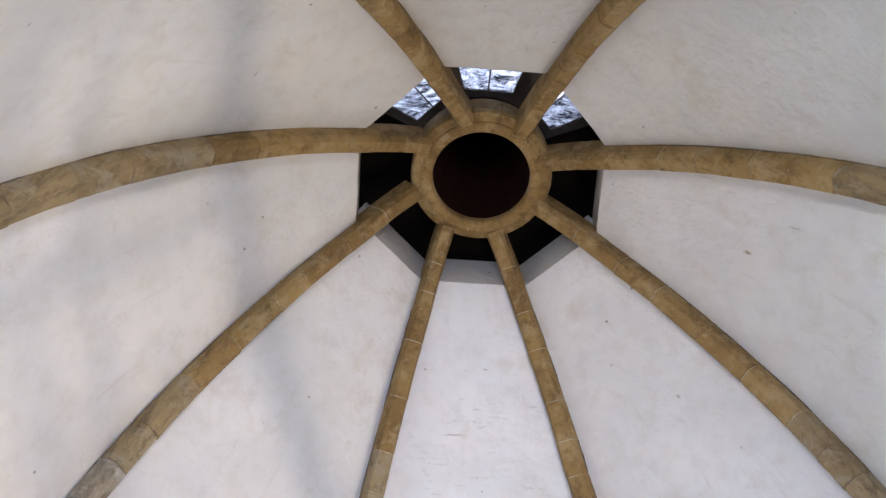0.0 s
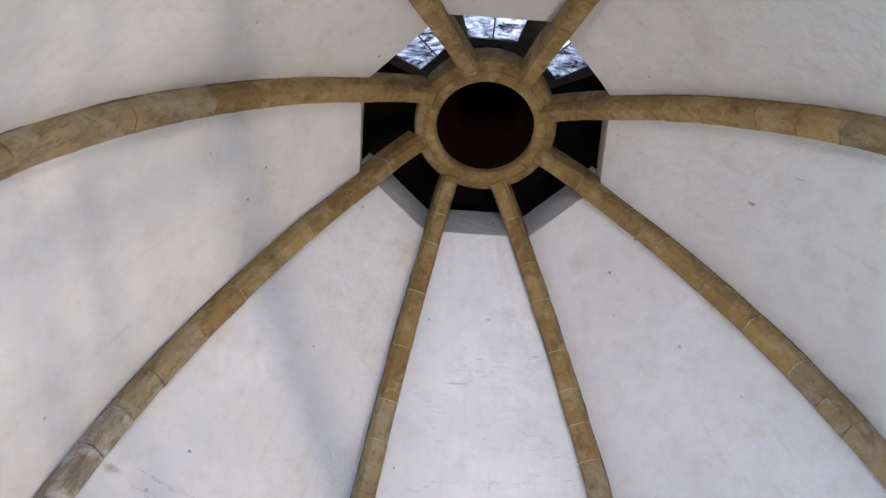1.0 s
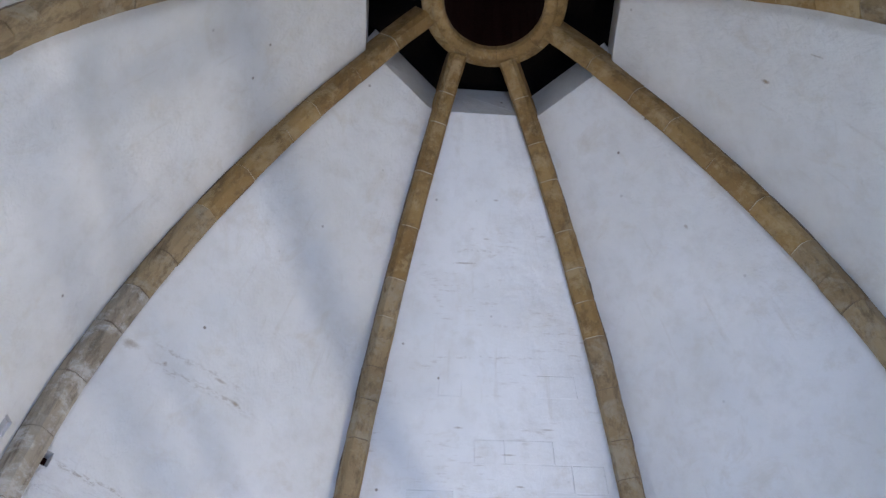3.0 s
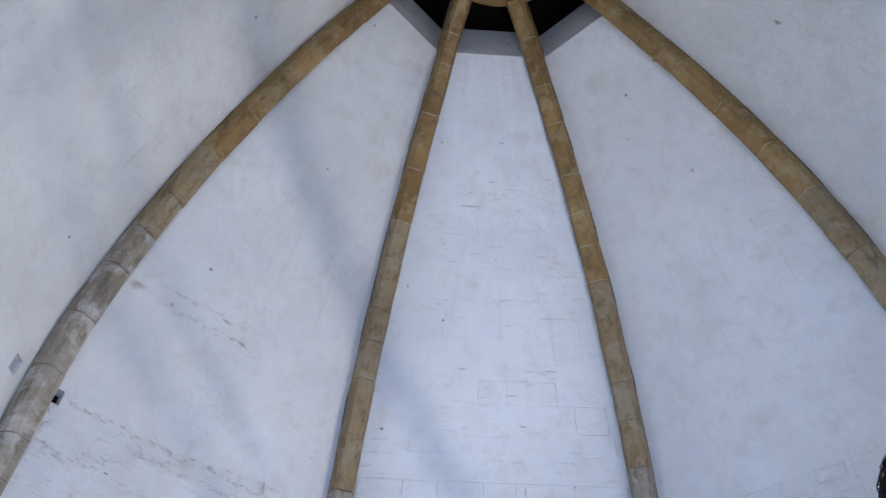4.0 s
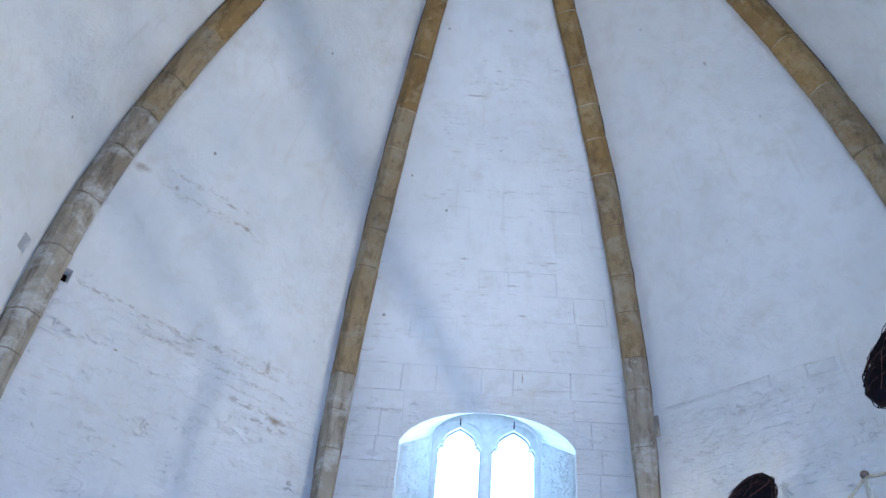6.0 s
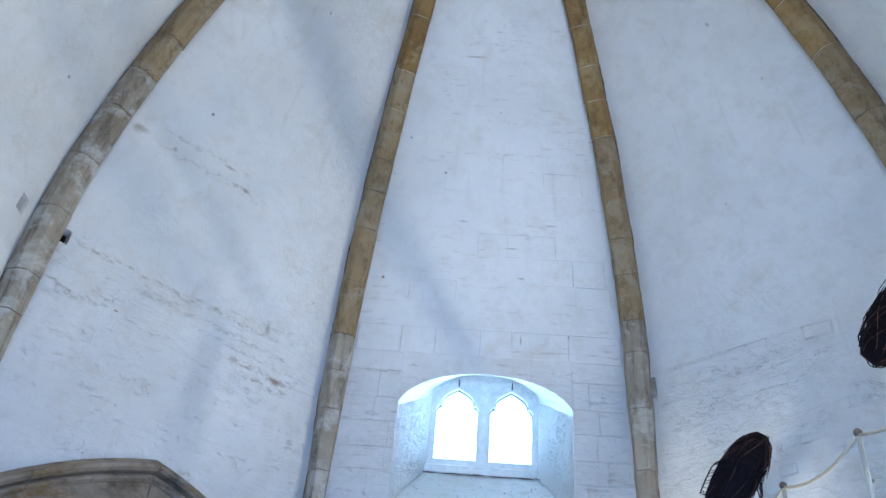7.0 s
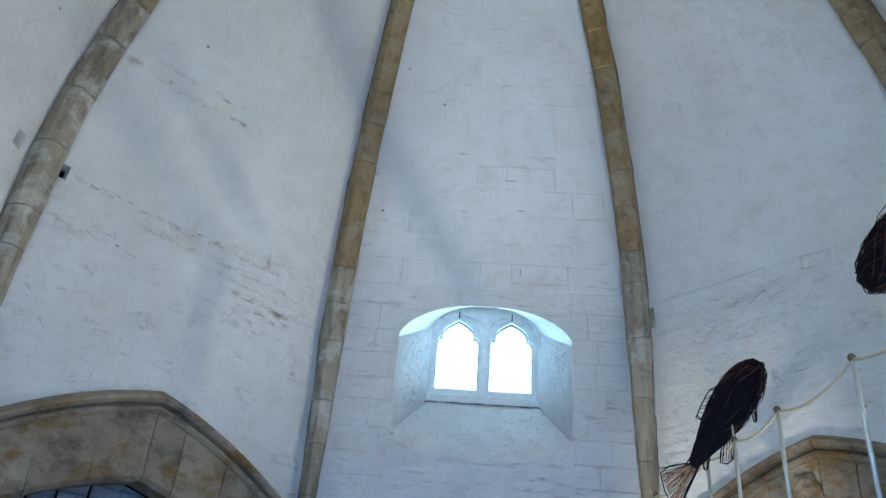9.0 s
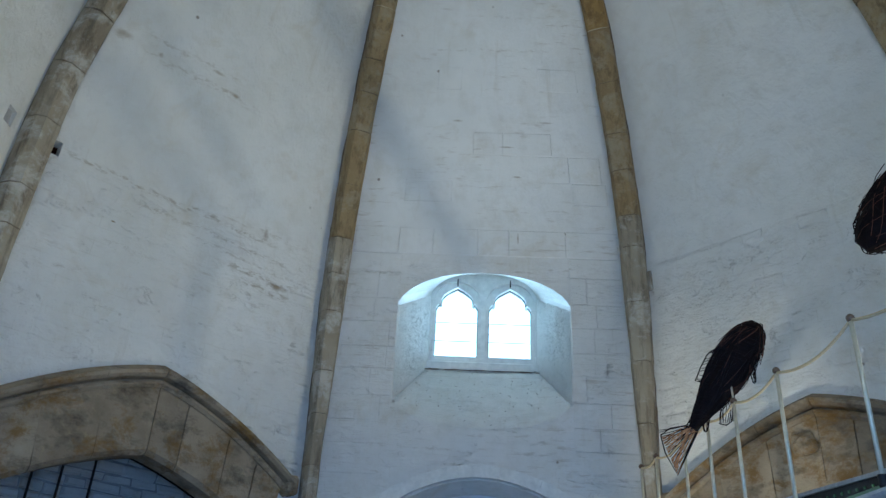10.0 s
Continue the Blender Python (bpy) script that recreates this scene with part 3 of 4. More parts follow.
# ---- lantern ring and lantern ----
ring = thing("lantern_ring", "round honey-coloured stone ring where the vault ribs meet", "stone ring", at=(RING.x, RING.y, 12.24))
SECTION = [(0.74, 12.78), (0.74, 12.43), (0.685, 12.40), (0.685, 12.29), (0.71, 12.25), (0.81, 12.235), (0.84, 12.245), (0.855, 12.27), (0.89, 12.275), (0.965, 12.31), (0.995, 12.37), (0.995, 12.78)]
rnd = random.Random(5)
N_RING = 9
for k in range(N_RING):
    a0 = math.tau * (k + 0.1 + 0.06 * math.sin(k * 2.3)) / N_RING + 0.003
    a1 = math.tau * (k + 1.1 + 0.06 * math.sin(((k + 1) % N_RING) * 2.3)) / N_RING - 0.003
    bm = bmesh.new()
    dz = rnd.uniform(-0.006, 0.006)
    rings = []
    for i in range(6):
        a = a0 + (a1 - a0) * i / 5
        rings.append([Vector((r * math.sin(a), r * math.cos(a), z + dz - 12.24)) for r, z in SECTION])
    loft(bm, rings)
    part("ring_stone", bm, M_RIB, ring)


def revolve(bm, prof, c, seg=32):
    rings = [[Vector((c.x + r * math.sin(math.tau * i / seg), c.y + r * math.cos(math.tau * i / seg), z)) for i in range(seg)] for r, z in prof]
    loft(bm, rings, True, False)


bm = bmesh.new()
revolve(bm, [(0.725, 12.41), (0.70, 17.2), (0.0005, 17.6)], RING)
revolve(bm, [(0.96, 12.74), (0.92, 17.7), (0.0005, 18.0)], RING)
flue = tagged(part("lantern_flue", bm, M_FLUE, None), "near-black round stone flue above the ring", "flue", kind="structure")

lantern = thing("lantern_drum", "dark eight-sided lantern above the vault with skylights", "lantern", kind="structure")
top_pts = [rib_point(j, ZTOP, WALL_OUT) for j in "abdfhgec"]
ctr = RING
bm = bmesh.new()
outer = [Vector((p.x - ctr.x, p.y - ctr.y, 0)).normalized() for p in top_pts]
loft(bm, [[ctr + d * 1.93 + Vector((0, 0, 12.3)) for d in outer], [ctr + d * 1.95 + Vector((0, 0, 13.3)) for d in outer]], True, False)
part("drum_wall", bm, M_NEAR_BLACK, lantern)
# the drum's ceiling, sector by sector; those over the south are glazed
GLAZED = {4: "S", 3: "SE", 5: "SW"}
for k in range(8):
    d0, d1 = outer[k], outer[(k + 1) % 8]
    zc = 12.98
    def at(r, u, z=zc):
        return ctr + d0.lerp(d1, u) * r + Vector((0, 0, z))
    if k not in GLAZED:
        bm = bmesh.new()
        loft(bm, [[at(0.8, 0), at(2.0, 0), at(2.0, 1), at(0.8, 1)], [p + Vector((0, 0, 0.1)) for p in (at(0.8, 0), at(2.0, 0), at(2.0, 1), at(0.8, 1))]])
        part("ceiling_board", bm, M_NEAR_BLACK, lantern)
        continue
    sky_l = thing("skylight", "streaky daylit skylight pane in a dark timber frame", "skylight", "lantern skylights")
    for (r0, r1, u0, u1) in ((0.8, 1.14, 0, 1), (1.80, 2.0, 0, 1), (1.14, 1.80, 0, 0.13), (1.14, 1.80, 0.87, 1)):
        bm = bmesh.new()
        q = [at(r0, u0), at(r1, u0), at(r1, u1), at(r0, u1)]
        loft(bm, [q, [p + Vector((0, 0, 0.12)) for p in q]])
        part("frame_board", bm, M_TIMBER, sky_l)
    bm = bmesh.new()
    tube(bm, [at(1.13, 0.5, zc + 0.02), at(1.81, 0.5, zc + 0.02)], 0.012)
    part("glazing_bar", bm, M_TIMBER, sky_l)
    bm = bmesh.new()
    q = [at(1.12, 0.12, zc + 0.05), at(1.82, 0.12, zc + 0.05), at(1.82, 0.88, zc + 0.05), at(1.12, 0.88, zc + 0.05)]
    loft(bm, [q, [p + Vector((0, 0, 0.006)) for p in q]])
    part("pane", bm, M_SKYLIGHT, sky_l)

# ---- the traceried windows ----


def light_outline(c, half, z0, shoulder, apex, n=5):
    """A window light with a cusped, pointed head."""
    s = half * 0.74
    pts = [(c - half, z0), (c - half, shoulder - 0.05)]
    pts += [(c - half + (half - s) * 0.55, shoulder + 0.015), (c - s, shoulder + 0.0)]
    for i in range(1, n):
        u = i / n
        pts.append((c - s * (1 - u ** 1.9) * (1.0 + 0.10 * math.sin(math.pi * u)), shoulder + (apex - shoulder) * (u ** 0.78)))
    left = pts[:]
    pts.append((c, apex))
    pts += [(2 * c - x, z) for x, z in reversed(left)]
    return pts


def build_window(m, name):
    win = thing(name, "two-light pointed stone window, blown bright by daylight", "window", kind="structure")
    bm = prism(m, basket(0.76, 5.40, 6.50, 6.91), 0.73, basket(0.76, 5.40, 6.50, 6.91), 0.92)
    tr = part("tracery", bm, M_PALE, win)
    cuts = []
    for c in (-0.365, 0.365):
        o = light_outline(c, 0.290, 5.61, 6.37, 6.635)
        cuts.append(prism(m, o, 0.6, o, 1.0))
        o2 = [(c - 0.335, 5.57)] + [(c - 0.335 * math.cos(math.pi * i / 12) , 6.33 + 0.37 * math.sin(math.pi * i / 12) ** 0.8) for i in range(13)] + [(c + 0.335, 5.57)]
        cuts.append(prism(m, o2, 0.6, o2, 0.775))
    carve(tr, cuts)
    bm = bmesh.new()
    box(bm, (-0.78, 0.66, 5.37), (0.78, 0.92, 5.50), m, 0.02)
    part("window_sill", bm, M_PALE, win)
    for c in (-0.365, 0.365):
        bm = prism(m, [(c - 0.31, 5.56), (c - 0.31, 6.68), (c + 0.31, 6.68), (c + 0.31, 5.56)], 0.85, [(c - 0.31, 5.56), (c - 0.31, 6.68), (c + 0.31, 6.68), (c + 0.31, 5.56)], 0.854)
        pane = part("pane", bm, M_GLASS, win)
        pane.visible_shadow = False
        for z in (5.85, 6.12):
            bm = bmesh.new()
            tube(bm, [m @ Vector((c - 0.3, 0.84, z)), m @ Vector((c + 0.3, 0.84, z))], 0.005, 5)
            part("saddle_bar", bm, M_IRON, win)
        bm = bmesh.new()
        edge = [m @ Vector((x, 0.842, z)) for x, z in light_outline(c, 0.288, 5.612, 6.368, 6.631)]
        tube(bm, edge + edge[:1], 0.009, 5)
        part("lead_edge", bm, M_IRON, win)
        # small metal drop at the head of each light
        bm = bmesh.new()
        tube(bm, [m @ Vector((c, 0.76, 6.65)), m @ Vector((c, 0.715, 6.70)), m @ Vector((c, 0.715, 6.735))], lambda u: 0.010 - 0.004 * u, 5)
        part("leaf_drop", bm, M_NEAR_BLACK, win)
    return win


build_window(F_N, "window_1")
build_window(F_S, "window_2")
build_window(F_E, "window_3")
build_window(F_W, "window_4")

# ---- fireplace arches ----


def build_hearth_arch(m, seed, boss):
    rnd = random.Random(seed)
    arch = thing("fireplace_arch", "weathered grey-brown stone fireplace arch with a moulded hood", "fireplace arch", "fireplace arches")
    # face stones
    edges = [-1.55, -1.05, -0.52, 0.0, 0.34, 0.86, 1.22, 1.55]
    for x0, x1 in zip(edges, edges[1:]):
        bm = bmesh.new()
        g = 0.004
        pr = 0.05 + rnd.uniform(-0.006, 0.006)
        rings = []
        for i in range(4):
            x = x0 + g + (x1 - x0 - 2 * g) * i / 3
            lean = 0.06 * x
            zi, zo = hearth_line(x, 3.575), hearth_line(x + lean, 4.29)
            rings.append([m @ Vector(p) for p in ((x, 0.25, zi), (x, -pr + 0.045, zi), (x, -pr, zi + 0.05), (x + lean * 0.6, -pr, zo - 0.1), (x + lean, -pr, zo), (x + lean, 0.25, zo))])
        loft(bm, rings)
        part("face_stone", bm, M_ARCH, arch)
    # hood mould in lengths
    edges = [-1.72, -1.16, -0.60, 0.0, 0.55, 1.12, 1.72]
    prof = [(0.05, -0.25), (-0.07, -0.245), (-0.10, -0.215), (-0.09, -0.18), (-0.035, -0.165), (-0.035, -0.15), (-0.13, -0.14), (-0.165, -0.11), (-0.17, -0.075), (-0.04, 0.0), (0.05, 0.0)]
    for x0, x1 in zip(edges, edges[1:]):
        bm = bmesh.new()
        rings = []
        for i in range(5):
            x = x0 + 0.003 + (x1 - x0 - 0.006) * i / 4
            rings.append([m @ Vector((x, y, hearth_line(x, 4.51) + dz)) for y, dz in prof])
        loft(bm, rings)
        part("hood_mould", bm, M_ARCH, arch)
    for s in (-1, 1):
        bm = bmesh.new()
        box(bm, (s * 1.74 - 0.07, -0.15, 3.49), (s * 1.74 + 0.07, 0.05, 3.70), m, 0.03)
        part("hood_stop", bm, M_ARCH, arch)
        bm = bmesh.new()
        box(bm, (s * 1.60 - 0.13, -0.05, 0.0), (s * 1.60 + 0.13, 0.3, 2.90), m, 0.02)
        part("jamb", bm, M_ARCH, arch)
    if boss:
        bm = bmesh.new()
        bmesh.ops.create_icosphere(bm, subdivisions=3, radius=0.13, matrix=m @ Matrix.Translation((-0.16, -0.05, 4.0)) @ Matrix.Diagonal((1.1, 0.6, 1.0, 1)))
        for vv in bm.verts:
            vv.co += vv.normal * (noise.noise(vv.co * 14) * 0.035)
        part("carved_boss", bm, M_ARCH, arch, "worn carved stone boss")
    return arch


build_hearth_arch(F_NW, 3, False)
build_hearth_arch(F_NE, 8, True)

# low arch of the north recess, under the window
arch_n = thing("recess_arch", "whitewashed low stone arch over the north recess", "arch", kind="structure")
for k in range(5):
    bm = bmesh.new()
    rings = []
    for i in range(4):
        u = -1 + 2 * (k + 0.005 + 0.99 * i / 3) / 5
        x, z = 1.12 * u, 3.42 + 0.41 * (1 - u * u)
        rings.append([F_N @ Vector(p) for p in ((x, 0.1, z), (x, -0.03, z), (x * 1.06, -0.035, z + 0.14), (x * 1.06, 0.1, z + 0.14))])
    loft(bm, rings)
    part("arch_stone", bm, M_PALE, arch_n)

# ---- hanging irons in the north-west hearth ----
for x, z in ((-1.05, 3.28), (-0.74, 3.30), (-0.46, 3.30), (-0.14, 3.26)):
    h = thing("pot_hook", "thin black iron rod with a hook in the fireplace", "pot hook", "pot hooks")
    bm = bmesh.new()
    tube(bm, [F_NW @ Vector((x, 0.75, 4.8)), F_NW @ Vector((x - 0.03, 0.75, 2.4))], 0.014)
    part("rod", bm, M_IRON, h)
    bm = bmesh.new()
    tube(bm, [F_NW @ Vector((x - 0.03 + 0.07 * math.sin(a), 0.74, 2.95 - 0.07 * math.cos(a))) for a in [math.pi * i / 6 for i in range(-1, 7)]], 0.009)
    part("hook", bm, M_IRON, h)

# ---- rope fence on its stand ----
P1, P7 = Vector((1.59, -1.24, 0)), Vector((1.19, 1.64, 0))
ALONG = (P7 - P1).normalized()
SIDE = Vector((ALONG.y, -ALONG.x, 0))
POST_AT = [-0.80, 0.0, 0.725, 1.26, 1.655, 2.05, 2.58, 2.905]
Z_TOP, Z_DECK = 3.23, 2.45


def on_line(d, side=0.0, z=0.0):
    p = P1 + ALONG * d + SIDE * side
    return Vector((p.x, p.y, z))


def build_post(at):
    post = thing("fence_post", "slim pale metal fence post with a ball top", "fence post", "rope fence posts", at=at)
    h = Z_TOP - Z_DECK
    bm = bmesh.new()
    tube(bm, [(0, 0, 0.05), (0, 0, h - 0.015)], 0.0110, 10)
    part("shaft", bm, M_POST, post, smooth=True)
    bm = bmesh.new()
    ball(bm, (0, 0, h), 0.021)
    part("ball_top", bm, M_BALL, post, "brown ball top", True)
    bm = bmesh.new()
    tube(bm, [(0, 0, 0), (0, 0, 0.05)], 0.021, 10)
    part("foot", bm, M_IRON, post, "black rubber foot")
    return post


first = build_post(on_line(POST_AT[0], 0, Z_DECK))
for d in POST_AT[1:]:
    copy_thing(first, Matrix.Translation(on_line(d, 0, Z_DECK)))
rope = thing("fence_rope", "thin natural rope looped between the post tops", "rope")
for d0, d1 in zip(POST_AT, POST_AT[1:]):
    bm = bmesh.new()
    n = 14
    sag = 0.062 * (d1 - d0) / 0.7
    pts = [on_line(d0 + (d1 - d0) * i / n, 0, Z_TOP - 0.01 - sag * 4 * (i / n) * (1 - i / n)) for i in range(n + 1)]
    tube(bm, pts, 0.008, 7)
    part("rope_length", bm, M_ROPE, rope, smooth=True)

stand = thing("display_stand", "dark raised display stand with slotted panel and grey rails", "display stand")
def bar(name, d0, d1, side, z, r, mat, label=""):
    bm = bmesh.new()
    tube(bm, [on_line(d0, side, z), on_line(d1, side, z)], r, 8)
    part(name, bm, mat, stand, label)
bar("edge_rail", -1.2, 3.1, 0.0, Z_DECK - 0.022, 0.022, M_GREY, "grey steel edge rail")
bar("inner_rail", -1.2, 3.1, 0.09, Z_DECK - 0.01, 0.018, M_GREY, "grey steel edge rail")
bar("green_rail", -1.2, 3.1, 0.24, Z_DECK + 0.08, 0.028, M_GREEN, "dark green rail")
def slab(name, d0, d1, s0, s1, z0, z1, mat, label=""):
    bm = bmesh.new()
    q = [on_line(d0, s0, z0), on_line(d1, s0, z0), on_line(d1, s1, z0), on_line(d0, s1, z0)]
    loft(bm, [q, [p + Vector((0, 0, z1 - z0)) for p in q]])
    part(name, bm, mat, stand, label)
for d in (-1.1, 0.95, 3.0):
    slab("leg", d, d + 0.05, -0.025, 0.025, 0.0, Z_DECK - 0.035, M_IRON)
# the slotted beam behind, a little higher at its far end
BEAM_A, BEAM_B = Vector((2.055, -1.60, 2.600)), Vector((1.993, 2.62, 3.022))


def beam_slab(name, u0, u1, x0, x1, z0, z1, mat, label=""):
    bm = bmesh.new()
    rings = []
    for u in (u0, u1):
        p = BEAM_A.lerp(BEAM_B, u)
        rings.append([p + Vector(q) for q in ((x0, 0, z0), (x1, 0, z0), (x1, 0, z1), (x0, 0, z1))])
    loft(bm, rings)
    part(name, bm, mat, stand, label)


beam_slab("beam_panel", 0, 1, -0.02, 0.02, -0.115, 0.0, M_IRON, "black slotted panel")
beam_slab("panel_cap", 0, 1, -0.03, 0.03, 0.002, 0.026, M_GREY, "pale panel edge")
beam_slab("panel_foot", 0, 1, -0.03, 0.03, -0.140, -0.117, M_GREEN, "dark green lower edge")
for i in range(44):
    u = 0.02 + 0.96 * i / 43
    beam_slab("slot_fin", u, u + 0.005, -0.028, -0.022, -0.050, -0.035, M_GREEN)
for u in (0.02, 0.5, 0.97):
    p = BEAM_A.lerp(BEAM_B, u)
    bm = bmesh.new()
    box(bm, (p.x - 0.025, p.y - 0.03, 0.0), (p.x + 0.025, p.y + 0.03, p.z - 0.14))
    part("leg", bm, M_IRON, stand)

# ---- woven willow fish ----


def build_fish(base, nose, tail, girth, post_top, seed, up):
    """A fish woven of willow rods from nose to tail root, on a thin stick."""
    rnd = random.Random(seed)
    fish = thing("willow_fish", "dark woven willow fish sculpture on a thin stick", "fish sculpture", "willow fish")
    nose, tail = Vector(nose), Vector(tail)
    ax = (tail - nose)
    L = ax.length
    ax.normalize()
    upv = Vector(up)
    upv = (upv - ax * upv.dot(ax)).normalized()
    sd = ax.cross(upv)

    def girth_at(u):
        prof = [(0, 0.30), (0.06, 0.66), (0.18, 0.93), (0.35, 1.0), (0.55, 0.90), (0.75, 0.60), (0.9, 0.36), (1.0, 0.22)]
        for (a, ga), (b, gb) in zip(prof, prof[1:]):
            if u <= b:
                k = (u - a) / (b - a)
                return girth * (ga + (gb - ga) * k)
        return girth * 0.3

    def skin(u, th, k=1.0):
        g = girth_at(u) * k
        return nose + ax * (u * L) + (upv * math.cos(th) * g + sd * math.sin(th) * g * 0.72)

    bm = bmesh.new()
    loft(bm, [[skin(u, math.tau * i / 14, 0.9) for i in range(14)] for u in (0.0, 0.03, 0.08, 0.18, 0.35, 0.55, 0.75, 0.9, 1.0)])
    part("inner_weave", bm, M_WILLOW, fish)
    bm = bmesh.new()
    for i in range(46):
        th, u0 = rnd.uniform(0, math.tau), rnd.uniform(0.02, 0.9)
        a = skin(u0, th, 0.95)
        b = skin(min(1.0, u0 + rnd.uniform(0.08, 0.2)), th + rnd.uniform(-0.3, 0.3), rnd.uniform(1.05, 1.22))
        tube(bm, [a, a.lerp(b, 0.5) + (a - nose - ax * (u0 * L)) * 0.08, b], 0.0022, 4)
    tagged(part("stray_weave", bm, M_WILLOW, fish), kind="stuff")
    bm = bmesh.new()
    for i in range(120):
        th, u0 = rnd.uniform(0, math.tau), rnd.uniform(0, 0.45)
        u1 = min(1.02, u0 + rnd.uniform(0.3, 0.7))
        tw, lift = rnd.uniform(-0.9, 0.9), rnd.uniform(0.93, 1.05)
        tube(bm, [skin(u0 + (u1 - u0) * s / 7, th + tw * s / 7, lift + 0.03 * math.sin(s * 1.7 + i)) for s in range(8)], rnd.uniform(0.0022, 0.004), 4)
    for i in range(26):
        u = 0.02 + 0.97 * i / 25
        a0 = rnd.uniform(0, math.tau)
        tube(bm, [skin(u + 0.03 * math.sin(a0 + s * 0.5), a0 + s * math.tau / 16, 1.0 + 0.03 * math.sin(s * 2.1 + i)) for s in range(17)], 0.003, 4)
    tagged(part("body_weave", bm, M_WILLOW, fish), kind="stuff")
    bm = bmesh.new()
    for i in range(48):
        th, u0 = rnd.uniform(0, math.tau), rnd.uniform(0, 0.10) if i < 24 else rnd.uniform(0.1, 0.6)
        turn = rnd.uniform(-1.4, 1.4)
        tube(bm, [skin(u0 + 0.24 * s / 6, th + turn * s / 6, 1.02 + 0.03 * math.sin(s + i)) for s in range(7)], rnd.uniform(0.0010, 0.0020), 4)
    tagged(part("brown_weave", bm, M_WILLOW_MID, fish, "lighter brown rods"), kind="stuff")

    def fin(name, root_a, root_b, tip_a, tip_b, n, mat, rim=0.004):
        bm = bmesh.new()
        ra, rb, ta, tb = (Vector(p) for p in (root_a, root_b, tip_a, tip_b))
        for i in range(n + 1):
            u = i / n
            p, q = ra.lerp(rb, u), ta.lerp(tb, u)
            mid = (p + q) / 2 + Vector([rnd.uniform(-0.012, 0.012) for _ in range(3)])
            tube(bm, [p, mid, q], 0.0024, 4)
        tube(bm, [ra, ra.lerp(ta, 0.6), ta.lerp(tb, 0.12), ta.lerp(tb, 0.5) + (ta - ra) * 0.10, tb, rb.lerp(tb, 0.5), rb], rim, 5)
        tagged(part(name, bm, mat, fish), kind="stuff")

    t0 = tail
    fin("dorsal_fin", skin(0.34, 0.0), skin(0.64, 0.0), skin(0.40, 0.0) + upv * girth * 0.28, skin(0.62, 0.0) + upv * girth * 0.26 + ax * 0.03, 9, M_WILLOW)
    fin("ventral_fin", skin(0.60, math.pi), skin(0.74, math.pi), skin(0.72, math.pi) - upv * girth * 0.75 + ax * 0.05, skin(0.78, math.pi) - upv * girth * 0.4 + ax * 0.06, 7, M_WILLOW)
    fin("pectoral_fin", skin(0.33, math.pi * 0.95), skin(0.39, math.pi * 0.95), skin(0.42, math.pi) - upv * girth * 0.38, skin(0.44, math.pi) - upv * girth * 0.30, 4, M_WILLOW)
    fin("anal_fin", skin(0.86, math.pi), skin(0.93, math.pi), skin(0.95, math.pi) - upv * girth * 0.35, skin(0.97, math.pi) - upv * girth * 0.25, 4, M_WILLOW)
    fin("tail_fin", t0 + upv * girth * 0.28, t0 - upv * girth * 0.28, t0 + ax * 0.12 + upv * girth * 1.30, t0 + ax * 0.29 - upv * girth * 0.55, 20, M_WILLOW)
    # tail rods brightened in colour for the warm lamplight on them
    bm = bmesh.new()
    for i in range(34):
        u, w = rnd.random(), rnd.random() ** 0.7
        a = (t0 + upv * girth * 0.28).lerp(t0 - upv * girth * 0.28, u)
        b = (t0 + ax * 0.12 + upv * girth * 1.30).lerp(t0 + ax * 0.29 - upv * girth * 0.55, w)
        tube(bm, [a, a.lerp(b, 0.5) + sd * rnd.uniform(-0.02, 0.02), b], 0.0026, 4)
    tagged(part("tail_weave", bm, M_WILLOW_LIT, fish), kind="stuff")
    bm = bmesh.new()
    tube(bm, [Vector(post_top), nose + ax * (base * L)], 0.006, 6)
    part("stick", bm, M_POST, fish)
    return fish


build_fish(0.45, (1.612, -0.03, 3.730), (1.205, 0.188, 3.105), 0.128, on_line(POST_AT[3], 0, Z_TOP + 0.02), 4, (-0.75, 0.2, 0.6))
build_fish(0.5, (1.655, -1.36, 3.545), (2.32, -1.95, 4.17), 0.17, on_line(POST_AT[0], 0, Z_TOP + 0.02), 9, (-0.5, 0.2, 0.8))

# ---- small things on the walls ----
# near-black box added at the socket's back, its shade given as colour
bm = bmesh.new()
box(bm, (-1.758, 0.03, 6.292), (-1.642, 0.098, 6.448), F_NW)
tagged(part("dark_socket_back", bm, M_FLUE, None), "near-black box added in a small square wall socket as its shade", "timber stump")
bm = bmesh.new()
box(bm, (-1.80, -0.135, 6.19), (-1.69, 0.06, 6.46), F_NE, 0.012)
patch = tagged(part("stone_stub", bm, M_RIB_LOW, None), "small grey stone stub standing out of the whitewash", "stone block")

# added grey box that tones the open west socket down to its shaded grey
bm = bmesh.new()
box(bm, (1.483, -0.055, 6.243), (1.617, -0.004, 6.417), F_W)
tagged(part("grey_socket_back", bm, M_LIP, None), "grey box added in a small square wall socket as its shade", "stone block")

# ---- ashlar of the north wall, block by block ----
rnd = random.Random(21)
LEN_N = (rib_point("b", 4, WALL_OUT) - rib_point("a", 4, WALL_OUT)).length


def n_point(x, z, out):
    return wall_point("a", "b", 0.5 + x / LEN_N, z, out)


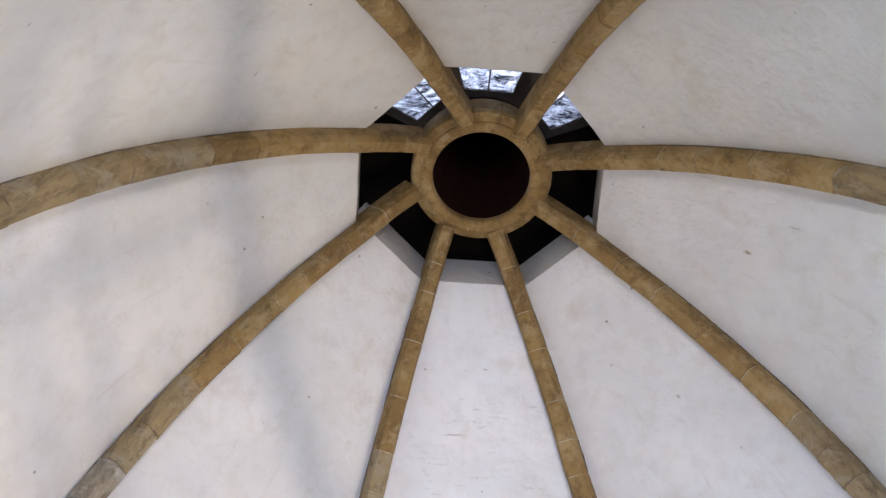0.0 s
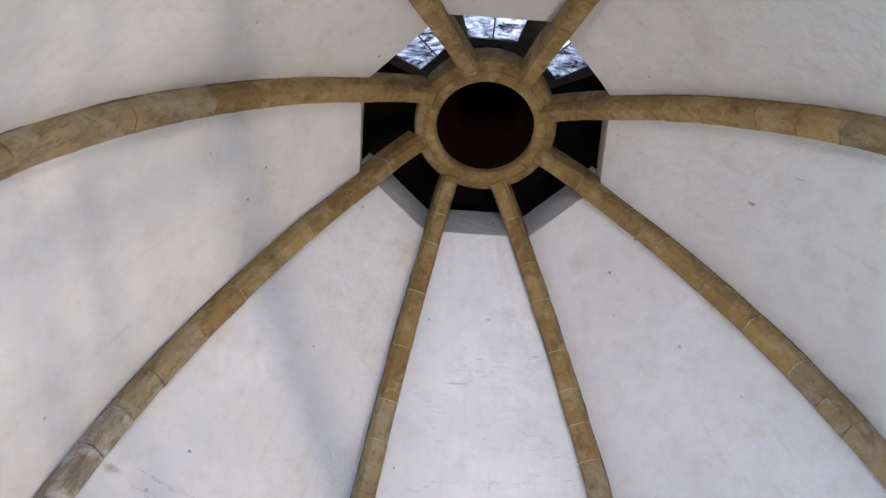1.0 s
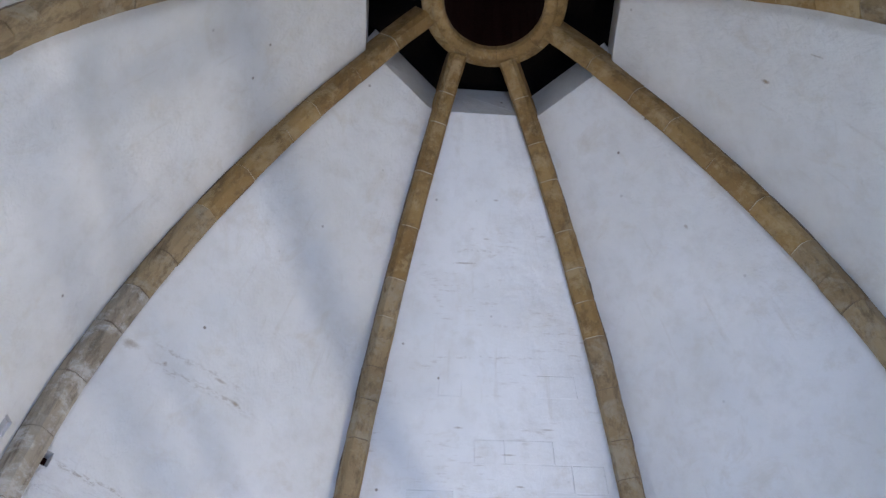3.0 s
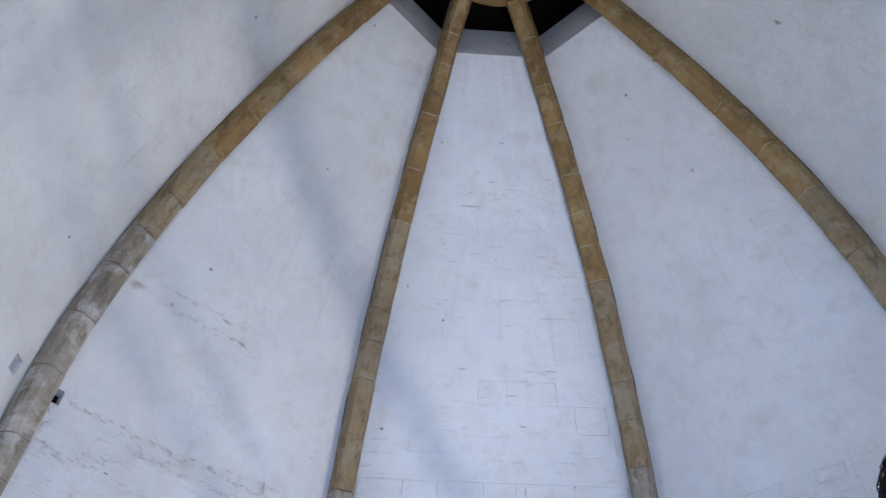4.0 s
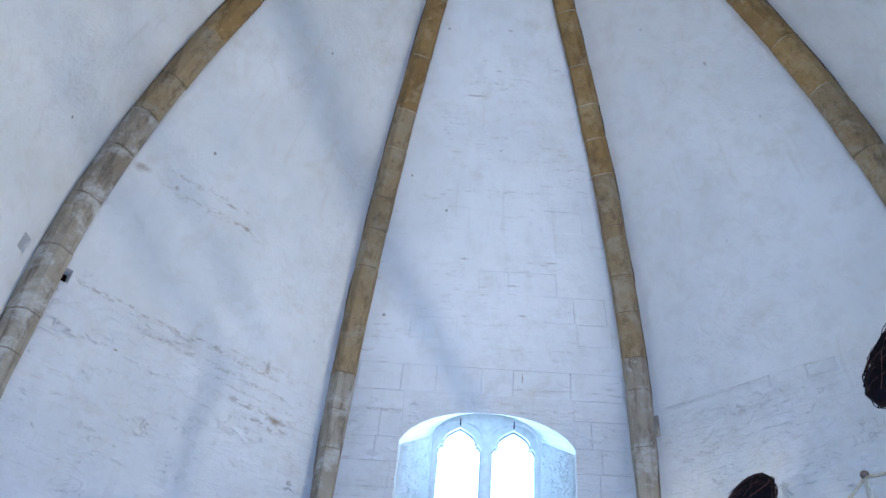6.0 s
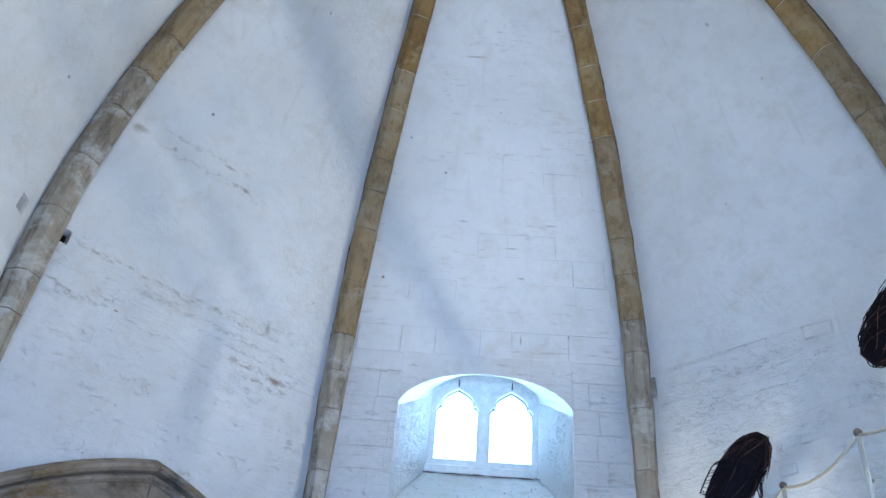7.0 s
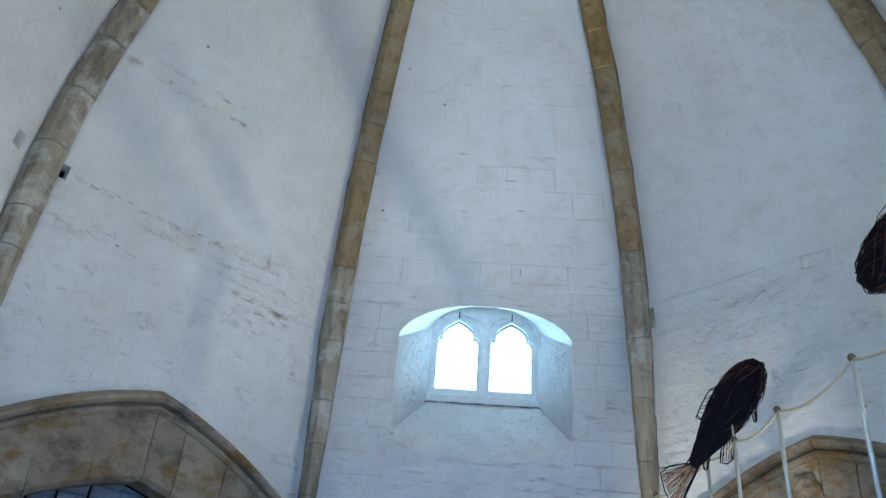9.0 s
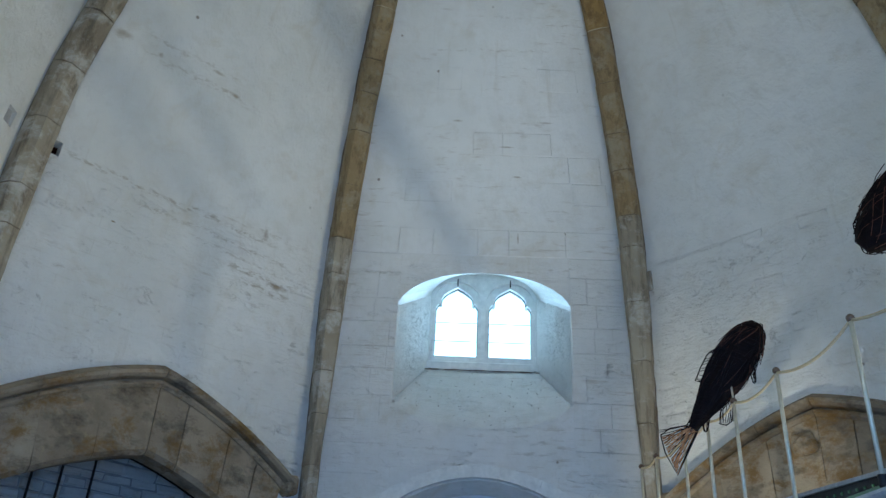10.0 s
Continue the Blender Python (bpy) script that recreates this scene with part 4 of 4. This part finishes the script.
z = 3.30
while z < 8.9:
    h = rnd.uniform(0.25, 0.36)
    lim = LEN_N / 2 * rise(z + h) / 5.07 - 0.14
    x = -lim
    while x < lim - 0.05:
        w = rnd.uniform(0.38, 0.85)
        x1 = min(lim, x + w)
        if lim - x1 < 0.2:
            x1 = lim
        spans = [(x, x1)]
        if z + h > 4.38 and z < 6.50:
            spans = []
            if x < -1.13:
                spans.append((x, min(x1, -1.11)))
            if x1 > 1.13:
                spans.append((max(x, 1.11), x1))
        if z < 3.9:
            spans = [(a, b) for a, b in spans if a > 1.2 or b < -1.2]
        for a, b in spans:
            if b - a < 0.08:
                continue
            if z > 6.9 and rnd.random() < 0.78:
                continue
            g, c = rnd.uniform(0.001, 0.004), 0.010
            pr = -(0.012 + rnd.uniform(0.0, 0.006))
            o = [(a + g, z + g), (b - g, z + g), (b - g, z + h - g), (a + g, z + h - g)]
            i4 = [(a + g + c, z + g + c), (b - g - c, z + g + c), (b - g - c, z + h - g - c), (a + g + c, z + h - g - c)]
            v = [n_point(px, pz, 0.012) for px, pz in o] + [n_point(px, pz, pr + 0.006) for px, pz in o] + [n_point(px, pz, pr + rnd.uniform(-0.002, 0.002)) for px, pz in i4]
            uv = [(px + 2.0, pz) for px, pz in o + o + i4]
            f = [(8, 9, 10, 11)] + [(4 + k, 4 + (k + 1) % 4, 8 + (k + 1) % 4, 8 + k) for k in range(4)] + [(k, (k + 1) % 4, 4 + (k + 1) % 4, 4 + k) for k in range(4)]
            obj_from("ashlar_block", v, f, M_WALL_N, wall_n, uv)
        x = x1
    z += h


# ---- rubble of the diagonal walls, stone by stone under the limewash ----


def rubble(wall, j1, j2, material, seed, share, proud, z0, z1):
    rr = random.Random(seed)
    length = (rib_point(j2, 4, WALL_OUT) - rib_point(j1, 4, WALL_OUT)).length
    count, z = 0, z0
    while z < z1:
        h = rr.uniform(0.10, 0.18)
        lim = length / 2 - 0.16
        x = -lim + rr.uniform(0, 0.1)
        while x < lim - 0.1 and count < 290:
            w = rr.uniform(0.16, 0.42)
            x1 = min(lim, x + w)
            clear = min(z - hearth_line(x, 4.56), z - hearth_line(x1, 4.56)) > 0.02 or min(abs(x), abs(x1)) > 1.84
            clear = clear and not (x < -1.5 and z > 6.05)
            if rr.random() < share * min(1.0, 0.15 + (z1 - z) / 0.9) and clear and x1 - x > 0.08:
                g, c = rr.uniform(0.004, 0.012), rr.uniform(0.018, 0.035)
                top = -(proud + rr.uniform(0.0, 0.7 * proud))
                sk = rr.uniform(-0.02, 0.02)
                o = [(x + g, z + g), (x1 - g, z + g + sk), (x1 - g, z + h - g + sk), (x + g, z + h - g)]
                mx, mz = (x + x1) / 2, z + h / 2 + sk / 2
                i4 = [(px + (c if px < mx else -c), pz + (c if pz < mz else -c)) for px, pz in o]
                v = [wall_point(j1, j2, 0.5 + px / length, pz, 0.02) for px, pz in o]
                v += [wall_point(j1, j2, 0.5 + px / length, pz, top + 0.012) for px, pz in o]
                v += [wall_point(j1, j2, 0.5 + px / length, pz, top + rr.uniform(-0.004, 0.004)) for px, pz in i4]
                uv = [(px + length / 2, pz) for px, pz in o + o + i4]
                f = [(8, 9, 10, 11)] + [(4 + k, 4 + (k + 1) % 4, 8 + (k + 1) % 4, 8 + k) for k in range(4)] + [(k, (k + 1) % 4, 4 + (k + 1) % 4, 4 + k) for k in range(4)]
                obj_from("rubble_stone", v, f, material, wall, uv, True)
                count += 1
            x = x1
        z += h


rubble(wall_ne, "b", "d", M_WALL_NE, 31, 0.58, 0.019, 3.4, 6.40)
rubble(wall_nw, "c", "a", M_WALL_NW, 37, 0.4, 0.007, 3.4, 6.40)


# ---- rough tooled stones lining the north window's recess ----
def recess_half(k):
    return 0.72 + 0.36 * (1 - k)


def recess_foot(u, k):
    """A point of the sloping foot, u from -1 to 1 across, k from the room to the glass."""
    w = abs(u)
    d = 0.32 - 0.10 * w if w < 0.5 else 0.27 - 0.4 * (w - 0.5) if w < 0.85 else 0.13 - 0.867 * (w - 0.85)
    return Vector((recess_half(k) * u, 0.73 * k, 4.72 + 0.70 * k - d * (1 - k)))


def recess_side(sign):
    def at(u, k):
        foot, spring = 4.72 + 0.70 * k, 5.98 + 0.50 * k
        return Vector((sign * recess_half(k), 0.73 * k, foot + (spring - foot) * u))
    return at


def worn_face(name, at, normal, u0, u1, k0, k1, nu, nk, seed, low, high, material=M_RECESS):
    """One uneven tooled face over a side of the recess."""
    rr = random.Random(seed)
    n = Vector(normal).normalized()
    v, f = [], []
    for i in range(nk + 1):
        for q in range(nu + 1):
            edge = min(i, nk - i, q, nu - q)
            lift = 0.001 if edge == 0 else rr.uniform(low, high)
            v.append(F_N @ (at(u0 + (u1 - u0) * q / nu, k0 + (k1 - k0) * i / nk) + n * lift))
    for i in range(nk):
        for q in range(nu):
            a = i * (nu + 1) + q
            f.append((a, a + 1, a + nu + 2, a + nu + 1))
    obj_from(name, v, f, material, wall_n, [(p.x, p.z) for p in v], True)


worn_face("recess_foot", recess_foot, (0, -0.75, 0.65), -0.999, 0.999, -0.01, 0.95, 40, 20, 71, 0.014, 0.024, M_WALL_N)
for sign in (-1, 1):
    worn_face("recess_side", recess_side(sign), (-sign * 0.9, -0.44, 0), 0.001, 0.999, -0.01, 0.98, 26, 14, 73 + sign, 0.002, 0.024)

# ---- crumbs and an open joint along the window's sill ----
rr = random.Random(88)
bm = bmesh.new()
for i in range(170):
    u = rr.uniform(-0.95, 0.95)
    k = 0.93 - 0.02 * rr.random() if i < 80 else 0.92 * (1 - rr.random() ** 1.6)
    p = F_N @ (recess_foot(u, k) + Vector((0, -0.02, 0.026)))
    r = rr.uniform(0.003, 0.009)
    bmesh.ops.create_cone(bm, cap_ends=True, segments=5, radius1=r, radius2=r * 0.5, depth=r, matrix=Matrix.Translation(p) @ Matrix.Rotation(rr.uniform(0, 3), 4, "Y"))
tagged(part("mortar_crumbs", bm, M_SEAM, None), "dark crumbs of mortar strewn along the sloping window foot", "mortar crumbs", kind="stuff")
bm = bmesh.new()
tube(bm, [F_N @ Vector((-0.76 + 1.52 * i / 20, 0.652, 5.372 + rr.uniform(-0.004, 0.004))) for i in range(21)], lambda u: 0.006 + 0.004 * math.sin(u * 31) + 0.002 * math.sin(u * 77), 5)
part("open_joint", bm, M_SEAM, wall_n)
